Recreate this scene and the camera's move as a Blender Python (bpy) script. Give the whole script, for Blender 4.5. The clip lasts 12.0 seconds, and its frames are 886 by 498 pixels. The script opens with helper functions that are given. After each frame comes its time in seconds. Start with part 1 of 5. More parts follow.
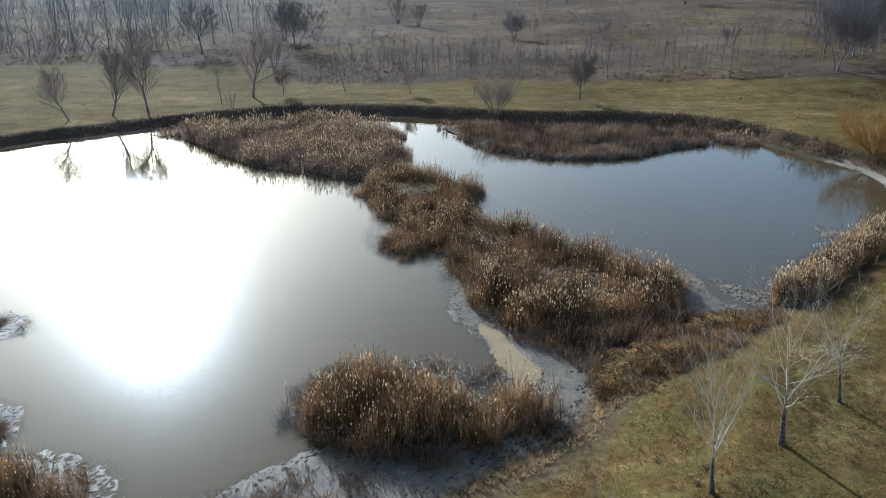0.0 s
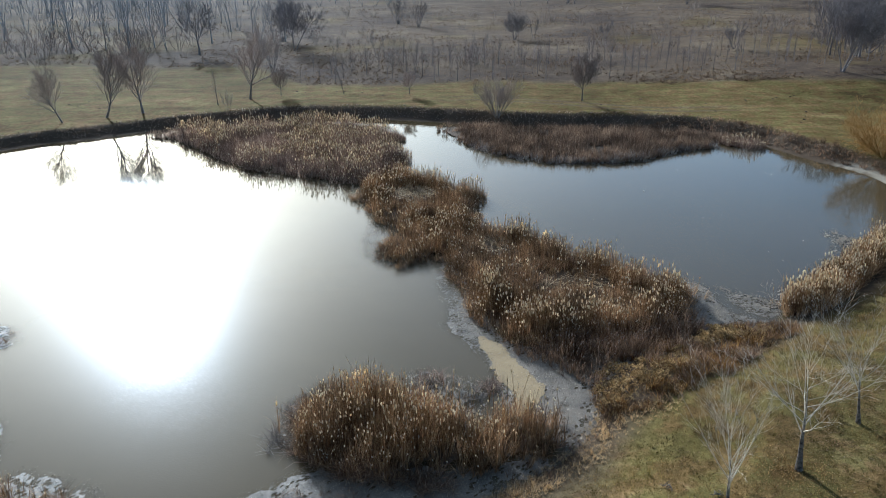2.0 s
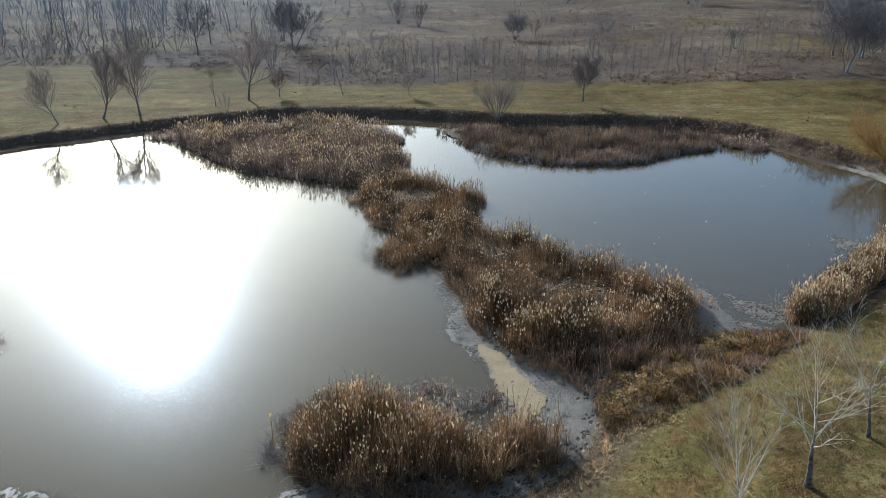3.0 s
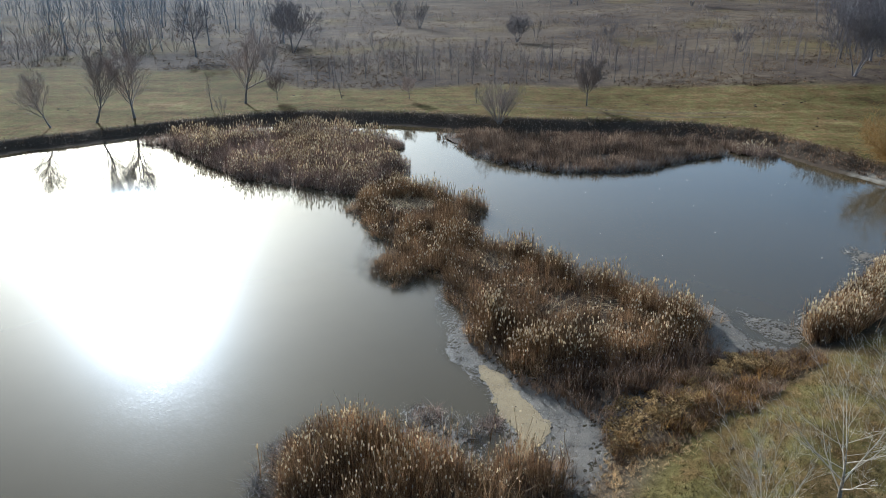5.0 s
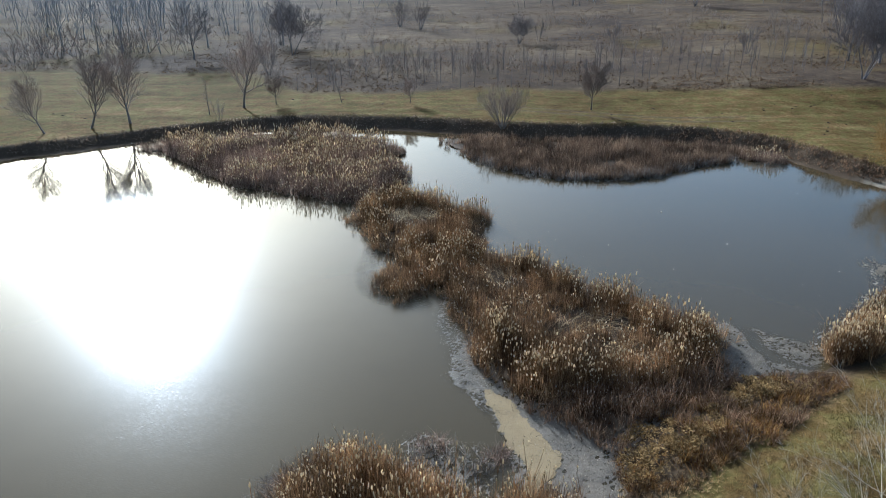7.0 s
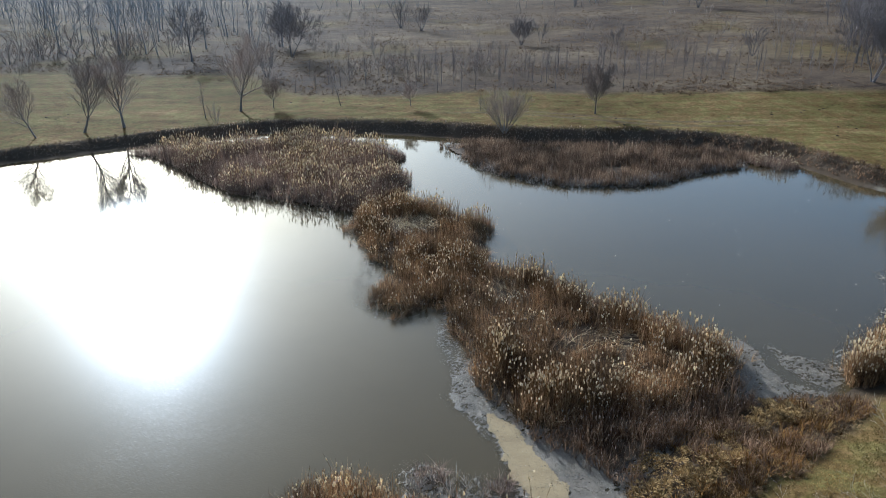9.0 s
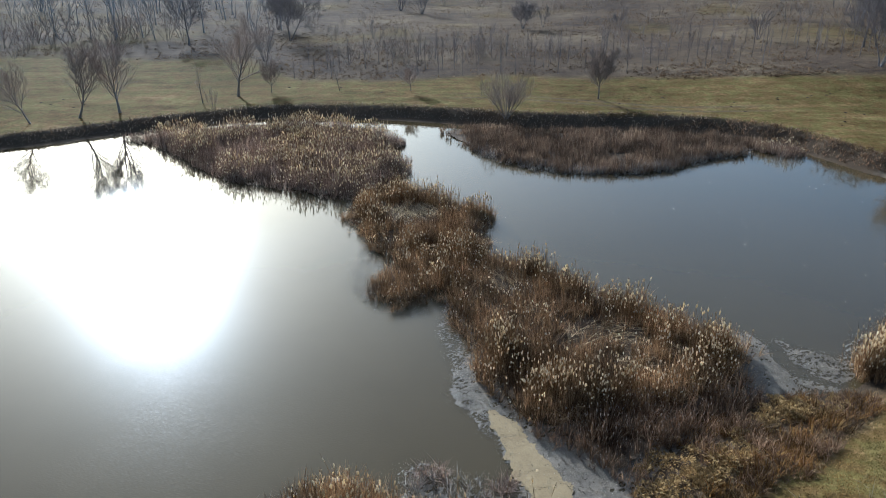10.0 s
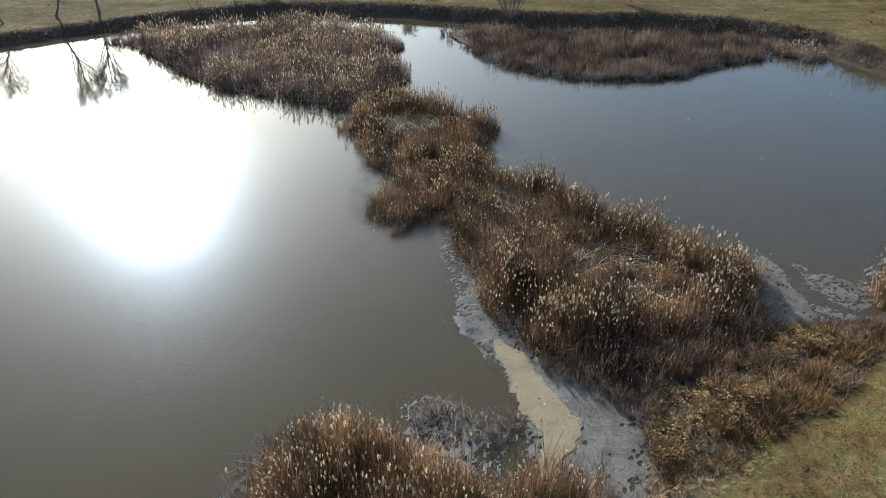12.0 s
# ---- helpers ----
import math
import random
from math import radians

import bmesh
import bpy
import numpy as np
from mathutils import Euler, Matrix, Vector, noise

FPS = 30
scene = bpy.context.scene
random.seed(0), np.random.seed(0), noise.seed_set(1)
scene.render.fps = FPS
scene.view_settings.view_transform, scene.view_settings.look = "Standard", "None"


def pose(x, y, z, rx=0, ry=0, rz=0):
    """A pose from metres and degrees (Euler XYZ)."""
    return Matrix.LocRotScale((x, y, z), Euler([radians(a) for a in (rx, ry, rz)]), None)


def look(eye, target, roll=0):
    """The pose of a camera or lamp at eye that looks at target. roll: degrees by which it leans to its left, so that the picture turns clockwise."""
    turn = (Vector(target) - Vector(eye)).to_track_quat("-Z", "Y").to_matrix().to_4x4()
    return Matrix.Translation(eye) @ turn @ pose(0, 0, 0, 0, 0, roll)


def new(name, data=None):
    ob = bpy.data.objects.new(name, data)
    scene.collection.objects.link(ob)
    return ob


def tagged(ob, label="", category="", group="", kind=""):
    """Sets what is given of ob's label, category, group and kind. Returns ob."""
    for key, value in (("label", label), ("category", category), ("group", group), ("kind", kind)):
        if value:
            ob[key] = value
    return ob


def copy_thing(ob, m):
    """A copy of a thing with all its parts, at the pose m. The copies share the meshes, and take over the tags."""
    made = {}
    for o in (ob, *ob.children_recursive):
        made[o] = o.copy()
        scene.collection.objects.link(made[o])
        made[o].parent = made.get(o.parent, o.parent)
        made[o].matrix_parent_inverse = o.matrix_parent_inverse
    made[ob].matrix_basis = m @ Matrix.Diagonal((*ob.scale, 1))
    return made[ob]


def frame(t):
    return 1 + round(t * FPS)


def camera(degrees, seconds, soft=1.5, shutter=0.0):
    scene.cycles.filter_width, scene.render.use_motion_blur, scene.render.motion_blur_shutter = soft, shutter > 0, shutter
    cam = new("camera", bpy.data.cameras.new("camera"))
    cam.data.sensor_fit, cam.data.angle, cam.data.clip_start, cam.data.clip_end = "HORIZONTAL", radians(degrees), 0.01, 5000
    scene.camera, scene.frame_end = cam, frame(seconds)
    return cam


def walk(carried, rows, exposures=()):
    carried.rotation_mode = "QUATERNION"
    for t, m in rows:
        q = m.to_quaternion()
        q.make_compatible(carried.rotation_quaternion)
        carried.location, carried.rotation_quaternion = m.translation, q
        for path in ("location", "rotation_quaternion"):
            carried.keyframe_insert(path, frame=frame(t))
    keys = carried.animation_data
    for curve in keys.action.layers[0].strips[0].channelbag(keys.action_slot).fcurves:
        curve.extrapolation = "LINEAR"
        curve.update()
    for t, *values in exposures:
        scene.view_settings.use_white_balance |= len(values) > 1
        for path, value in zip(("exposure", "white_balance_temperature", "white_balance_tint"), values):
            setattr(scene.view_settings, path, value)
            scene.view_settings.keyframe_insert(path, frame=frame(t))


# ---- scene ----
cam = camera(65.0, 12.0, soft=0.5)
PATH = [
    (0, (-0.04, -2.237, 15.488), (-0.027, -0.399, 14.699), -0.0),
    (0.5, (-0.002, -1.928, 15.466), (0.011, -0.09, 14.678), 0.0),
    (1, (0.016, -1.61, 15.471), (0.028, 0.227, 14.682), 0.0),
    (1.5, (0.018, -1.319, 15.451), (0.03, 0.519, 14.663), 0.1),
    (2, (0.049, -1.006, 15.414), (0.06, 0.832, 14.625), 0.0),
    (2.5, (0.07, -0.697, 15.407), (0.081, 1.141, 14.617), 0.0),
    (3, (0.119, -0.326, 15.419), (0.129, 1.512, 14.629), 0.0),
    (5, (0.195, 1.231, 15.415), (0.202, 3.07, 14.627), 0.1),
    (5.5, (0.169, 1.608, 15.438), (0.176, 3.446, 14.65), 0.1),
    (6, (0.132, 2.002, 15.49), (0.138, 3.84, 14.703), 0.1),
    (6.5, (0.1, 2.379, 15.537), (0.105, 4.217, 14.749), 0.1),
    (7, (0.098, 2.752, 15.553), (0.102, 4.59, 14.765), 0.0),
    (9, (0.137, 4.28, 15.503), (0.138, 6.119, 14.717), 0.0),
    (9.5, (0.134, 4.659, 15.479), (0.133, 6.497, 14.688), 0.0),
    (10, (0.142, 5.072, 15.469), (0.141, 6.893, 14.642), 0.0),
    (10.5, (0.114, 5.504, 15.456), (0.113, 7.298, 14.571), 0.0),
    (11, (0.075, 5.97, 15.461), (0.075, 7.729, 14.511), 0.0),
    (11.5, (0.008, 6.389, 15.449), (0.01, 8.113, 14.437), 0.1),
    (12, (-0.043, 6.814, 15.453), (-0.039, 8.499, 14.377), 0.1),
]
EXPOSURE, KELVIN, TINT = 0.63, 4955, 0.0
walk(cam, [(t, look(eye, target, roll)) for t, eye, target, roll in PATH], [(0.0, EXPOSURE, KELVIN, TINT), (12.0, EXPOSURE, KELVIN, TINT)])

# ---- light: a low winter sun ahead and to the west, clear hazy sky ----
SUN_AZ, SUN_EL = radians(-25.0), radians(21.8)
world = bpy.data.worlds.new("sky")
scene.world = world
world.use_nodes = True
wn = world.node_tree.nodes
sky = wn.new("ShaderNodeTexSky")
sky.sky_type = "NISHITA"
sky.sun_disc = False
sky.sun_elevation = SUN_EL
sky.sun_rotation = SUN_AZ
sky.altitude = 100
sky.air_density = 1.0
sky.dust_density = 3.0
sky.ozone_density = 0.4
wn["Background"].inputs["Strength"].default_value = 0.096
world.node_tree.links.new(sky.outputs["Color"], wn["Background"].inputs["Color"])
sun = new("sun", bpy.data.lights.new("sun", "SUN"))
sun.data.energy = 5.0
sun.data.angle = radians(0.6)
sun.data.color = (1.0, 0.95, 0.92)
SUN_DIR = Vector((math.sin(SUN_AZ) * math.cos(SUN_EL), math.cos(SUN_AZ) * math.cos(SUN_EL), math.sin(SUN_EL)))
sun.matrix_world = look(SUN_DIR * 100, (0, 0, 0))


# ---- small tools ----
def vnoise(x, y, seed=0):
    """Smooth value noise between 0 and 1 over arrays, one lattice step a unit."""
    x, y = np.asarray(x, float), np.asarray(y, float)
    xi, yi = np.floor(x).astype(np.int64), np.floor(y).astype(np.int64)
    fx, fy = x - xi, y - yi
    fx, fy = fx * fx * (3 - 2 * fx), fy * fy * (3 - 2 * fy)

    def lattice(a, b):
        h = (a * 374761393 + b * 668265263 + seed * 974711) & 0x7FFFFFFF
        h = ((h ^ (h >> 13)) * 1274126177) & 0x7FFFFFFF
        return ((h ^ (h >> 16)) & 0xFFFF) / 65535.0

    a, b = lattice(xi, yi), lattice(xi + 1, yi)
    c, d = lattice(xi, yi + 1), lattice(xi + 1, yi + 1)
    return (a * (1 - fx) + b * fx) * (1 - fy) + (c * (1 - fx) + d * fx) * fy


def fbm(x, y, seed=0, octaves=3):
    total, amp, s = 0.0, 0.5, 1.0
    for k in range(octaves):
        total = total + amp * vnoise(np.asarray(x) * s, np.asarray(y) * s, seed + 17 * k)
        amp, s = amp * 0.5, s * 2.1
    return total / (1 - 0.5 ** octaves)


def smooth(a, b, v):
    u = np.clip((np.asarray(v, float) - a) / (b - a), 0, 1)
    return u * u * (3 - 2 * u)


def rounded(points, times=2):
    """Corner cutting: a smooth closed outline."""
    p = np.array(points, float)
    for _ in range(times):
        q = np.roll(p, -1, 0)
        p = np.stack([0.75 * p + 0.25 * q, 0.25 * p + 0.75 * q], 1).reshape(-1, 2)
    return p


def inside(poly, x, y):
    res = np.zeros(np.shape(x), bool)
    for (ax, ay), (bx, by) in zip(poly, np.roll(poly, -1, 0)):
        if ay == by:
            continue
        hit = ((ay > y) != (by > y)) & (x < (bx - ax) * (y - ay) / (by - ay) + ax)
        res ^= hit
    return res


def edge_distance(poly, x, y):
    best = np.full(np.shape(x), 1e9)
    for (ax, ay), (bx, by) in zip(poly, np.roll(poly, -1, 0)):
        dx, dy = bx - ax, by - ay
        u = np.clip(((x - ax) * dx + (y - ay) * dy) / (dx * dx + dy * dy + 1e-9), 0, 1)
        best = np.minimum(best, (x - ax - u * dx) ** 2 + (y - ay - u * dy) ** 2)
    return np.sqrt(best)


def tri_mesh(name, verts, tris, mats, index=None, soft=True):
    """A mesh from arrays of points and triangles."""
    verts, tris = np.asarray(verts, np.float32), np.asarray(tris, np.int32)
    me = bpy.data.meshes.new(name)
    me.vertices.add(len(verts))
    me.vertices.foreach_set("co", verts.ravel())
    me.loops.add(tris.size)
    me.loops.foreach_set("vertex_index", tris.ravel())
    me.polygons.add(len(tris))
    me.polygons.foreach_set("loop_start", np.arange(0, tris.size, 3, dtype=np.int32))
    for m in mats:
        me.materials.append(m)
    if index is not None:
        me.polygons.foreach_set("material_index", np.asarray(index, np.int32))
    me.polygons.foreach_set("use_smooth", np.full(len(tris), soft))
    me.update(calc_edges=True)
    return me


class Pile:
    """Gathers points and triangles."""

    def __init__(self):
        self.v, self.t, self.m, self.n = [], [], [], 0

    def add(self, v, t, m=0):
        v, t = np.asarray(v, float).reshape(-1, 3), np.asarray(t, int).reshape(-1, 3)
        self.v.append(v)
        self.t.append(t + self.n)
        self.m.append(np.full(len(t), m) if np.isscalar(m) else np.asarray(m))
        self.n += len(v)

    def arrays(self):
        return np.concatenate(self.v), np.concatenate(self.t), np.concatenate(self.m)


def part(name, pile, mats, parent=None, label="", soft=True):
    v, t, m = pile.arrays()
    ob = new(name, tri_mesh(name, v, t, mats if isinstance(mats, list) else [mats], m, soft))
    ob.parent = parent
    if label:
        tagged(ob, label)
    return ob


def tube(pile, pts, radii, sides=5, mat=0, cap=False):
    """A tapering tube along points."""
    pts = np.asarray(pts, float)
    d = np.gradient(pts, axis=0)
    d /= np.linalg.norm(d, axis=1)[:, None] + 1e-9
    ref = np.array([1.0, 0, 0]) if abs(d[0][0]) < 0.8 else np.array([0, 1.0, 0])
    u = np.cross(d, ref)
    u /= np.linalg.norm(u, axis=1)[:, None] + 1e-9
    w = np.cross(d, u)
    a = np.arange(sides) * 2 * np.pi / sides
    ring = pts[:, None] + np.asarray(radii)[:, None, None] * (np.cos(a)[None, :, None] * u[:, None] + np.sin(a)[None, :, None] * w[:, None])
    n = len(pts)
    t = []
    for i in range(n - 1):
        for j in range(sides):
            k = (j + 1) % sides
            p, q, r, s = i * sides + j, i * sides + k, (i + 1) * sides + k, (i + 1) * sides + j
            t += [(p, q, r), (p, r, s)]
    v = ring.reshape(-1, 3)
    if cap:
        v = np.vstack([v, pts[-1]])
        t += [((n - 1) * sides + j, (n - 1) * sides + (j + 1) % sides, n * sides) for j in range(sides)]
    pile.add(v, t, mat)


def blade(pile, base, heading, length, width, lift, droop, segs=3, mat=0):
    """A leaf: a tapering strip that rises at an angle and bends over."""
    ang, p = lift, np.array(base, float)
    side = np.array([-math.sin(heading), math.cos(heading), 0.0])
    v = []
    for i in range(segs):
        wv = width * (1 - 0.75 * i / segs) * 0.5
        v += [p - side * wv, p + side * wv]
        step = length / segs
        p = p + step * np.array([math.cos(heading) * math.cos(ang), math.sin(heading) * math.cos(ang), math.sin(ang)])
        ang -= droop / segs
    v.append(p)
    t = []
    for i in range(segs - 1):
        a = 2 * i
        t += [(a, a + 1, a + 3), (a, a + 3, a + 2)]
    a = 2 * (segs - 1)
    t.append((a, a + 1, a + 2))
    pile.add(v, t, mat)


def lathe(pile, base, axis_pts, radii, sides=5, mat=0):
    """A closed body of rings along points, pointed at both ends."""
    pts = np.asarray(axis_pts, float) + np.asarray(base, float)
    a = np.arange(sides) * 2 * np.pi / sides
    v = [pts[0]]
    for p, r in zip(pts[1:-1], radii):
        for k in range(sides):
            v.append(p + np.array([math.cos(a[k]) * r, math.sin(a[k]) * r, 0]))
    v.append(pts[-1])
    n, t = len(pts) - 2, []
    for k in range(sides):
        t.append((0, 1 + (k + 1) % sides, 1 + k))
    for i in range(n - 1):
        for k in range(sides):
            b, c = 1 + i * sides, 1 + (i + 1) * sides
            kk = (k + 1) % sides
            t += [(b + k, b + kk, c + kk), (b + k, c + kk, c + k)]
    b = 1 + (n - 1) * sides
    for k in range(sides):
        t.append((b + k, b + (k + 1) % sides, len(v) - 1))
    pile.add(v, t, mat)


def scatter(pile, templates, xyz, turn, size, lean, lean_dir, pick):
    """Lays many copies of small templates into one pile; sizes may be numbers or (width, height) rows."""
    for k, (v, t, m) in enumerate(templates):
        sel = np.nonzero(pick == k)[0]
        if not len(sel):
            continue
        s = size[sel]
        c, sn = np.cos(turn[sel])[:, None], np.sin(turn[sel])[:, None]
        sw, sh = (s[:, :1], s[:, 1:]) if s.ndim == 2 else (s[:, None], s[:, None])
        x = (v[None, :, 0] * c - v[None, :, 1] * sn) * sw
        y = (v[None, :, 0] * sn + v[None, :, 1] * c) * sw
        z = v[None, :, 2] * sh
        x = x + z * (np.sin(lean[sel]) * np.cos(lean_dir[sel]))[:, None]
        y = y + z * (np.sin(lean[sel]) * np.sin(lean_dir[sel]))[:, None]
        z = z * np.cos(lean[sel])[:, None]
        p = np.stack([x + xyz[sel, :1], y + xyz[sel, 1:2], z + xyz[sel, 2:3]], -1).reshape(-1, 3)
        off = (np.arange(len(sel)) * len(v))[:, None, None]
        pile.add(p, (t[None] + off).reshape(-1, 3), np.tile(m, len(sel)))


# ---- materials ----
def material(name):
    m = bpy.data.materials.new(name)
    m.use_nodes = True
    return m, m.node_tree.nodes, m.node_tree.links


def ramp(nodes, stops):
    r = nodes.new("ShaderNodeValToRGB")
    els = r.color_ramp.elements
    while len(els) < len(stops):
        els.new(0.5)
    for e, (pos, col) in zip(els, stops):
        e.position, e.color = pos, (*col, 1)
    return r


def noise_node(nodes, links, scale, detail=4, rough=0.55, coord=None):
    n = nodes.new("ShaderNodeTexNoise")
    n.inputs["Scale"].default_value, n.inputs["Detail"].default_value, n.inputs["Roughness"].default_value = scale, detail, rough
    if coord is None:
        coord = nodes.new("ShaderNodeTexCoord").outputs["Object"]
    links.new(coord, n.inputs["Vector"])
    return n


def mix(nodes, links, fac, a, b, mode="MIX"):
    m = nodes.new("ShaderNodeMix")
    m.data_type, m.blend_type = "RGBA", mode
    for sock, val in ((m.inputs[0], fac), (m.inputs[6], a), (m.inputs[7], b)):
        if isinstance(val, (int, float)):
            sock.default_value = val
        elif isinstance(val, tuple):
            sock.default_value = (*val, 1)
        else:
            links.new(val, sock)
    return m.outputs[2]


def plant_material(name, stops, through_light=0.35, rough=0.75, patch=0.6, contrast=1.0, gloss=0.12, other=None, other_scale=0.5):
    """Dry leaf or stem: a colour per leaf, patches over the stand, light shining through."""
    m, n, l = material(name)
    geo = n.new("ShaderNodeNewGeometry")
    r = ramp(n, stops)
    l.new(geo.outputs["Random Per Island"], r.inputs["Fac"])
    big = noise_node(n, l, patch, 3, coord=geo.outputs["Position"])
    lo, hi = 1 - 0.38 * contrast, 1 + 0.25 * contrast
    shade = ramp(n, [(0.36, (lo, lo * 0.97, lo * 0.94)), (0.64, (hi, hi * 0.96, hi * 0.88))])
    l.new(big.outputs["Fac"], shade.inputs["Fac"])
    own = r.outputs["Color"]
    if other:
        # a second growth that takes over in patches
        r2 = ramp(n, other)
        l.new(geo.outputs["Random Per Island"], r2.inputs["Fac"])
        spot = ramp(n, [(0.43, (0, 0, 0)), (0.57, (1, 1, 1))])
        l.new(noise_node(n, l, other_scale, 4, 0.6, geo.outputs["Position"]).outputs["Fac"], spot.inputs["Fac"])
        own = mix(n, l, spot.outputs["Color"], own, r2.outputs["Color"])
    col = mix(n, l, 1.0, own, shade.outputs["Color"], "MULTIPLY")
    b = n["Principled BSDF"]
    l.new(col, b.inputs["Base Color"])
    b.inputs["Roughness"].default_value = rough
    b.inputs["Specular IOR Level"].default_value = gloss
    tr = n.new("ShaderNodeBsdfTranslucent")
    l.new(col, tr.inputs["Color"])
    mx = n.new("ShaderNodeMixShader")
    mx.inputs[0].default_value = through_light
    l.new(b.outputs[0], mx.inputs[1])
    l.new(tr.outputs[0], mx.inputs[2])
    l.new(mx.outputs[0], n["Material Output"].inputs["Surface"])
    return m


def bark_material(name, dark, light, scale=8.0, rough=0.85):
    m, n, l = material(name)
    info = n.new("ShaderNodeObjectInfo")
    a = noise_node(n, l, scale, 5, 0.65)
    r = ramp(n, [(0.3, dark), (0.7, light)])
    l.new(a.outputs["Fac"], r.inputs["Fac"])
    vary = n.new("ShaderNodeMapRange")
    vary.inputs["To Min"].default_value, vary.inputs["To Max"].default_value = 0.75, 1.25
    l.new(info.outputs["Random"], vary.inputs["Value"])
    g = n.new("ShaderNodeCombineColor")
    for k in range(3):
        l.new(vary.outputs[0], g.inputs[k])
    col = mix(n, l, 1.0, r.outputs["Color"], g.outputs[0], "MULTIPLY")
    b = n["Principled BSDF"]
    l.new(col, b.inputs["Base Color"])
    b.inputs["Roughness"].default_value = rough
    b.inputs["Specular IOR Level"].default_value = 0.15
    bump = n.new("ShaderNodeBump")
    bump.inputs["Strength"].default_value, bump.inputs["Distance"].default_value = 0.5, 0.02
    l.new(a.outputs["Fac"], bump.inputs["Height"])
    l.new(bump.outputs[0], b.inputs["Normal"])
    return m


STALK = plant_material("dry_reed", [(0, (0.096, 0.055, 0.028)), (0.45, (0.242, 0.143, 0.073)), (0.8, (0.440, 0.280, 0.146)), (1, (0.680, 0.480, 0.275))], 0.34, contrast=1.65)
STALK_FAR = plant_material("dry_reed_mauve", [(0.0, (0.131, 0.088, 0.072)), (0.5, (0.291, 0.199, 0.154)), (0.85, (0.496, 0.364, 0.277)), (1.0, (0.729, 0.584, 0.468))], 0.4)
REED_BROWN = plant_material("brown_reed", [(0.0, (0.085, 0.054, 0.038)), (0.5, (0.185, 0.122, 0.082)), (0.85, (0.320, 0.225, 0.152)), (1.0, (0.480, 0.365, 0.260))], 0.38, contrast=1.3)
FRINGE = plant_material("grey_dead_leaves", [(0.0, (0.114, 0.098, 0.088)), (0.5, (0.256, 0.221, 0.199)), (1.0, (0.486, 0.433, 0.389))], 0.3)
WEED_GREY = plant_material("grey_weeds", [(0.0, (0.16, 0.14, 0.125)), (0.5, (0.3, 0.27, 0.24)), (1.0, (0.55, 0.5, 0.45))], 0.3)
HEAD = plant_material("cattail_fluff", [(0.0, (0.40, 0.30, 0.18)), (0.5, (0.78, 0.66, 0.47)), (1.0, (0.92, 0.84, 0.68))], 0.6, 0.95, 1.5)
STRAW = plant_material("fallen_straw", [(0.0, (0.26, 0.175, 0.095)), (0.6, (0.56, 0.42, 0.245)), (1.0, (0.85, 0.69, 0.43))], 0.2)
SEDGE = plant_material("rusty_sedge", [(0.0, (0.070, 0.036, 0.013)), (0.5, (0.200, 0.104, 0.034)), (0.85, (0.340, 0.190, 0.060)), (1.0, (0.440, 0.290, 0.110))], 0.3, 0.8, 0.9, contrast=1.7)
GOLD_LEAF = plant_material("golden_leaves", [(0.0, (0.120, 0.075, 0.029)), (0.5, (0.305, 0.198, 0.080)), (1.0, (0.540, 0.380, 0.170))], 0.28, 0.8, 1.2, contrast=1.5)
WEED_TIP = plant_material("weed_tips", [(0.0, (0.187, 0.138, 0.106)), (1.0, (0.490, 0.386, 0.304))], 0.35)
SHORE_STRAW = plant_material("shore_straw", [(0.0, (0.250, 0.165, 0.080)), (0.6, (0.530, 0.370, 0.190)), (1.0, (0.800, 0.600, 0.350))], 0.3, 0.8, 0.8)
BANK_GRASS = plant_material("bank_grass", [(0, (0.150, 0.112, 0.085)), (0.6, (0.330, 0.250, 0.185)), (1, (0.560, 0.440, 0.330))], 0.4, 0.8, 0.5)
DARK_SEDGE = plant_material("dark_dead_grass", [(0.0, (0.098, 0.060, 0.037)), (0.6, (0.230, 0.143, 0.087)), (1.0, (0.450, 0.308, 0.196))], 0.36, contrast=1.5)
GRASS = plant_material("meadow_grass", [(0.0, (0.072, 0.043, 0.014)), (0.45, (0.152, 0.093, 0.032)), (0.75, (0.250, 0.157, 0.058)), (1.0, (0.470, 0.320, 0.150))], 0.4, 0.7, 0.5, contrast=1.3,
                       other=[(0.0, (0.055, 0.044, 0.012)), (0.5, (0.122, 0.096, 0.026)), (0.85, (0.198, 0.150, 0.047)), (1.0, (0.370, 0.268, 0.122))], other_scale=0.45)
TUSSOCK = plant_material("rough_tussock", [(0, (0.094, 0.062, 0.041)), (0.5, (0.166, 0.112, 0.070)), (1, (0.268, 0.190, 0.115))], 0.55, 0.8, 0.09)
# bark and twig browns, lightened to stand in for haze over far trees
BARK = bark_material("grey_bark", (0.14, 0.115, 0.098), (0.3, 0.255, 0.215))
DARK_TWIG = bark_material("dark_twigs", (0.14, 0.118, 0.112), (0.245, 0.21, 0.195))
TWIG = bark_material("brown_twigs", (0.26, 0.2, 0.162), (0.45, 0.36, 0.295))
SAPLING_TWIG = bark_material("purple_brown_twigs", (0.18, 0.137, 0.124), (0.31, 0.245, 0.22))
# bark greyed and paled in its colour to stand in for distant haze
HAZE_BARK = bark_material("haze_grey_bark", (0.21, 0.205, 0.205), (0.38, 0.37, 0.365), 3)
DARK_TRUNK = bark_material("dark_flaking_bark", (0.03, 0.023, 0.018), (0.2, 0.165, 0.135), 9)
PALE_TWIG = bark_material("pale_twigs", (0.36, 0.29, 0.21), (0.62, 0.53, 0.41), 10)
GOLD_TWIG = bark_material("golden_willow_twigs", (0.24, 0.14, 0.04), (0.42, 0.26, 0.09), 6)


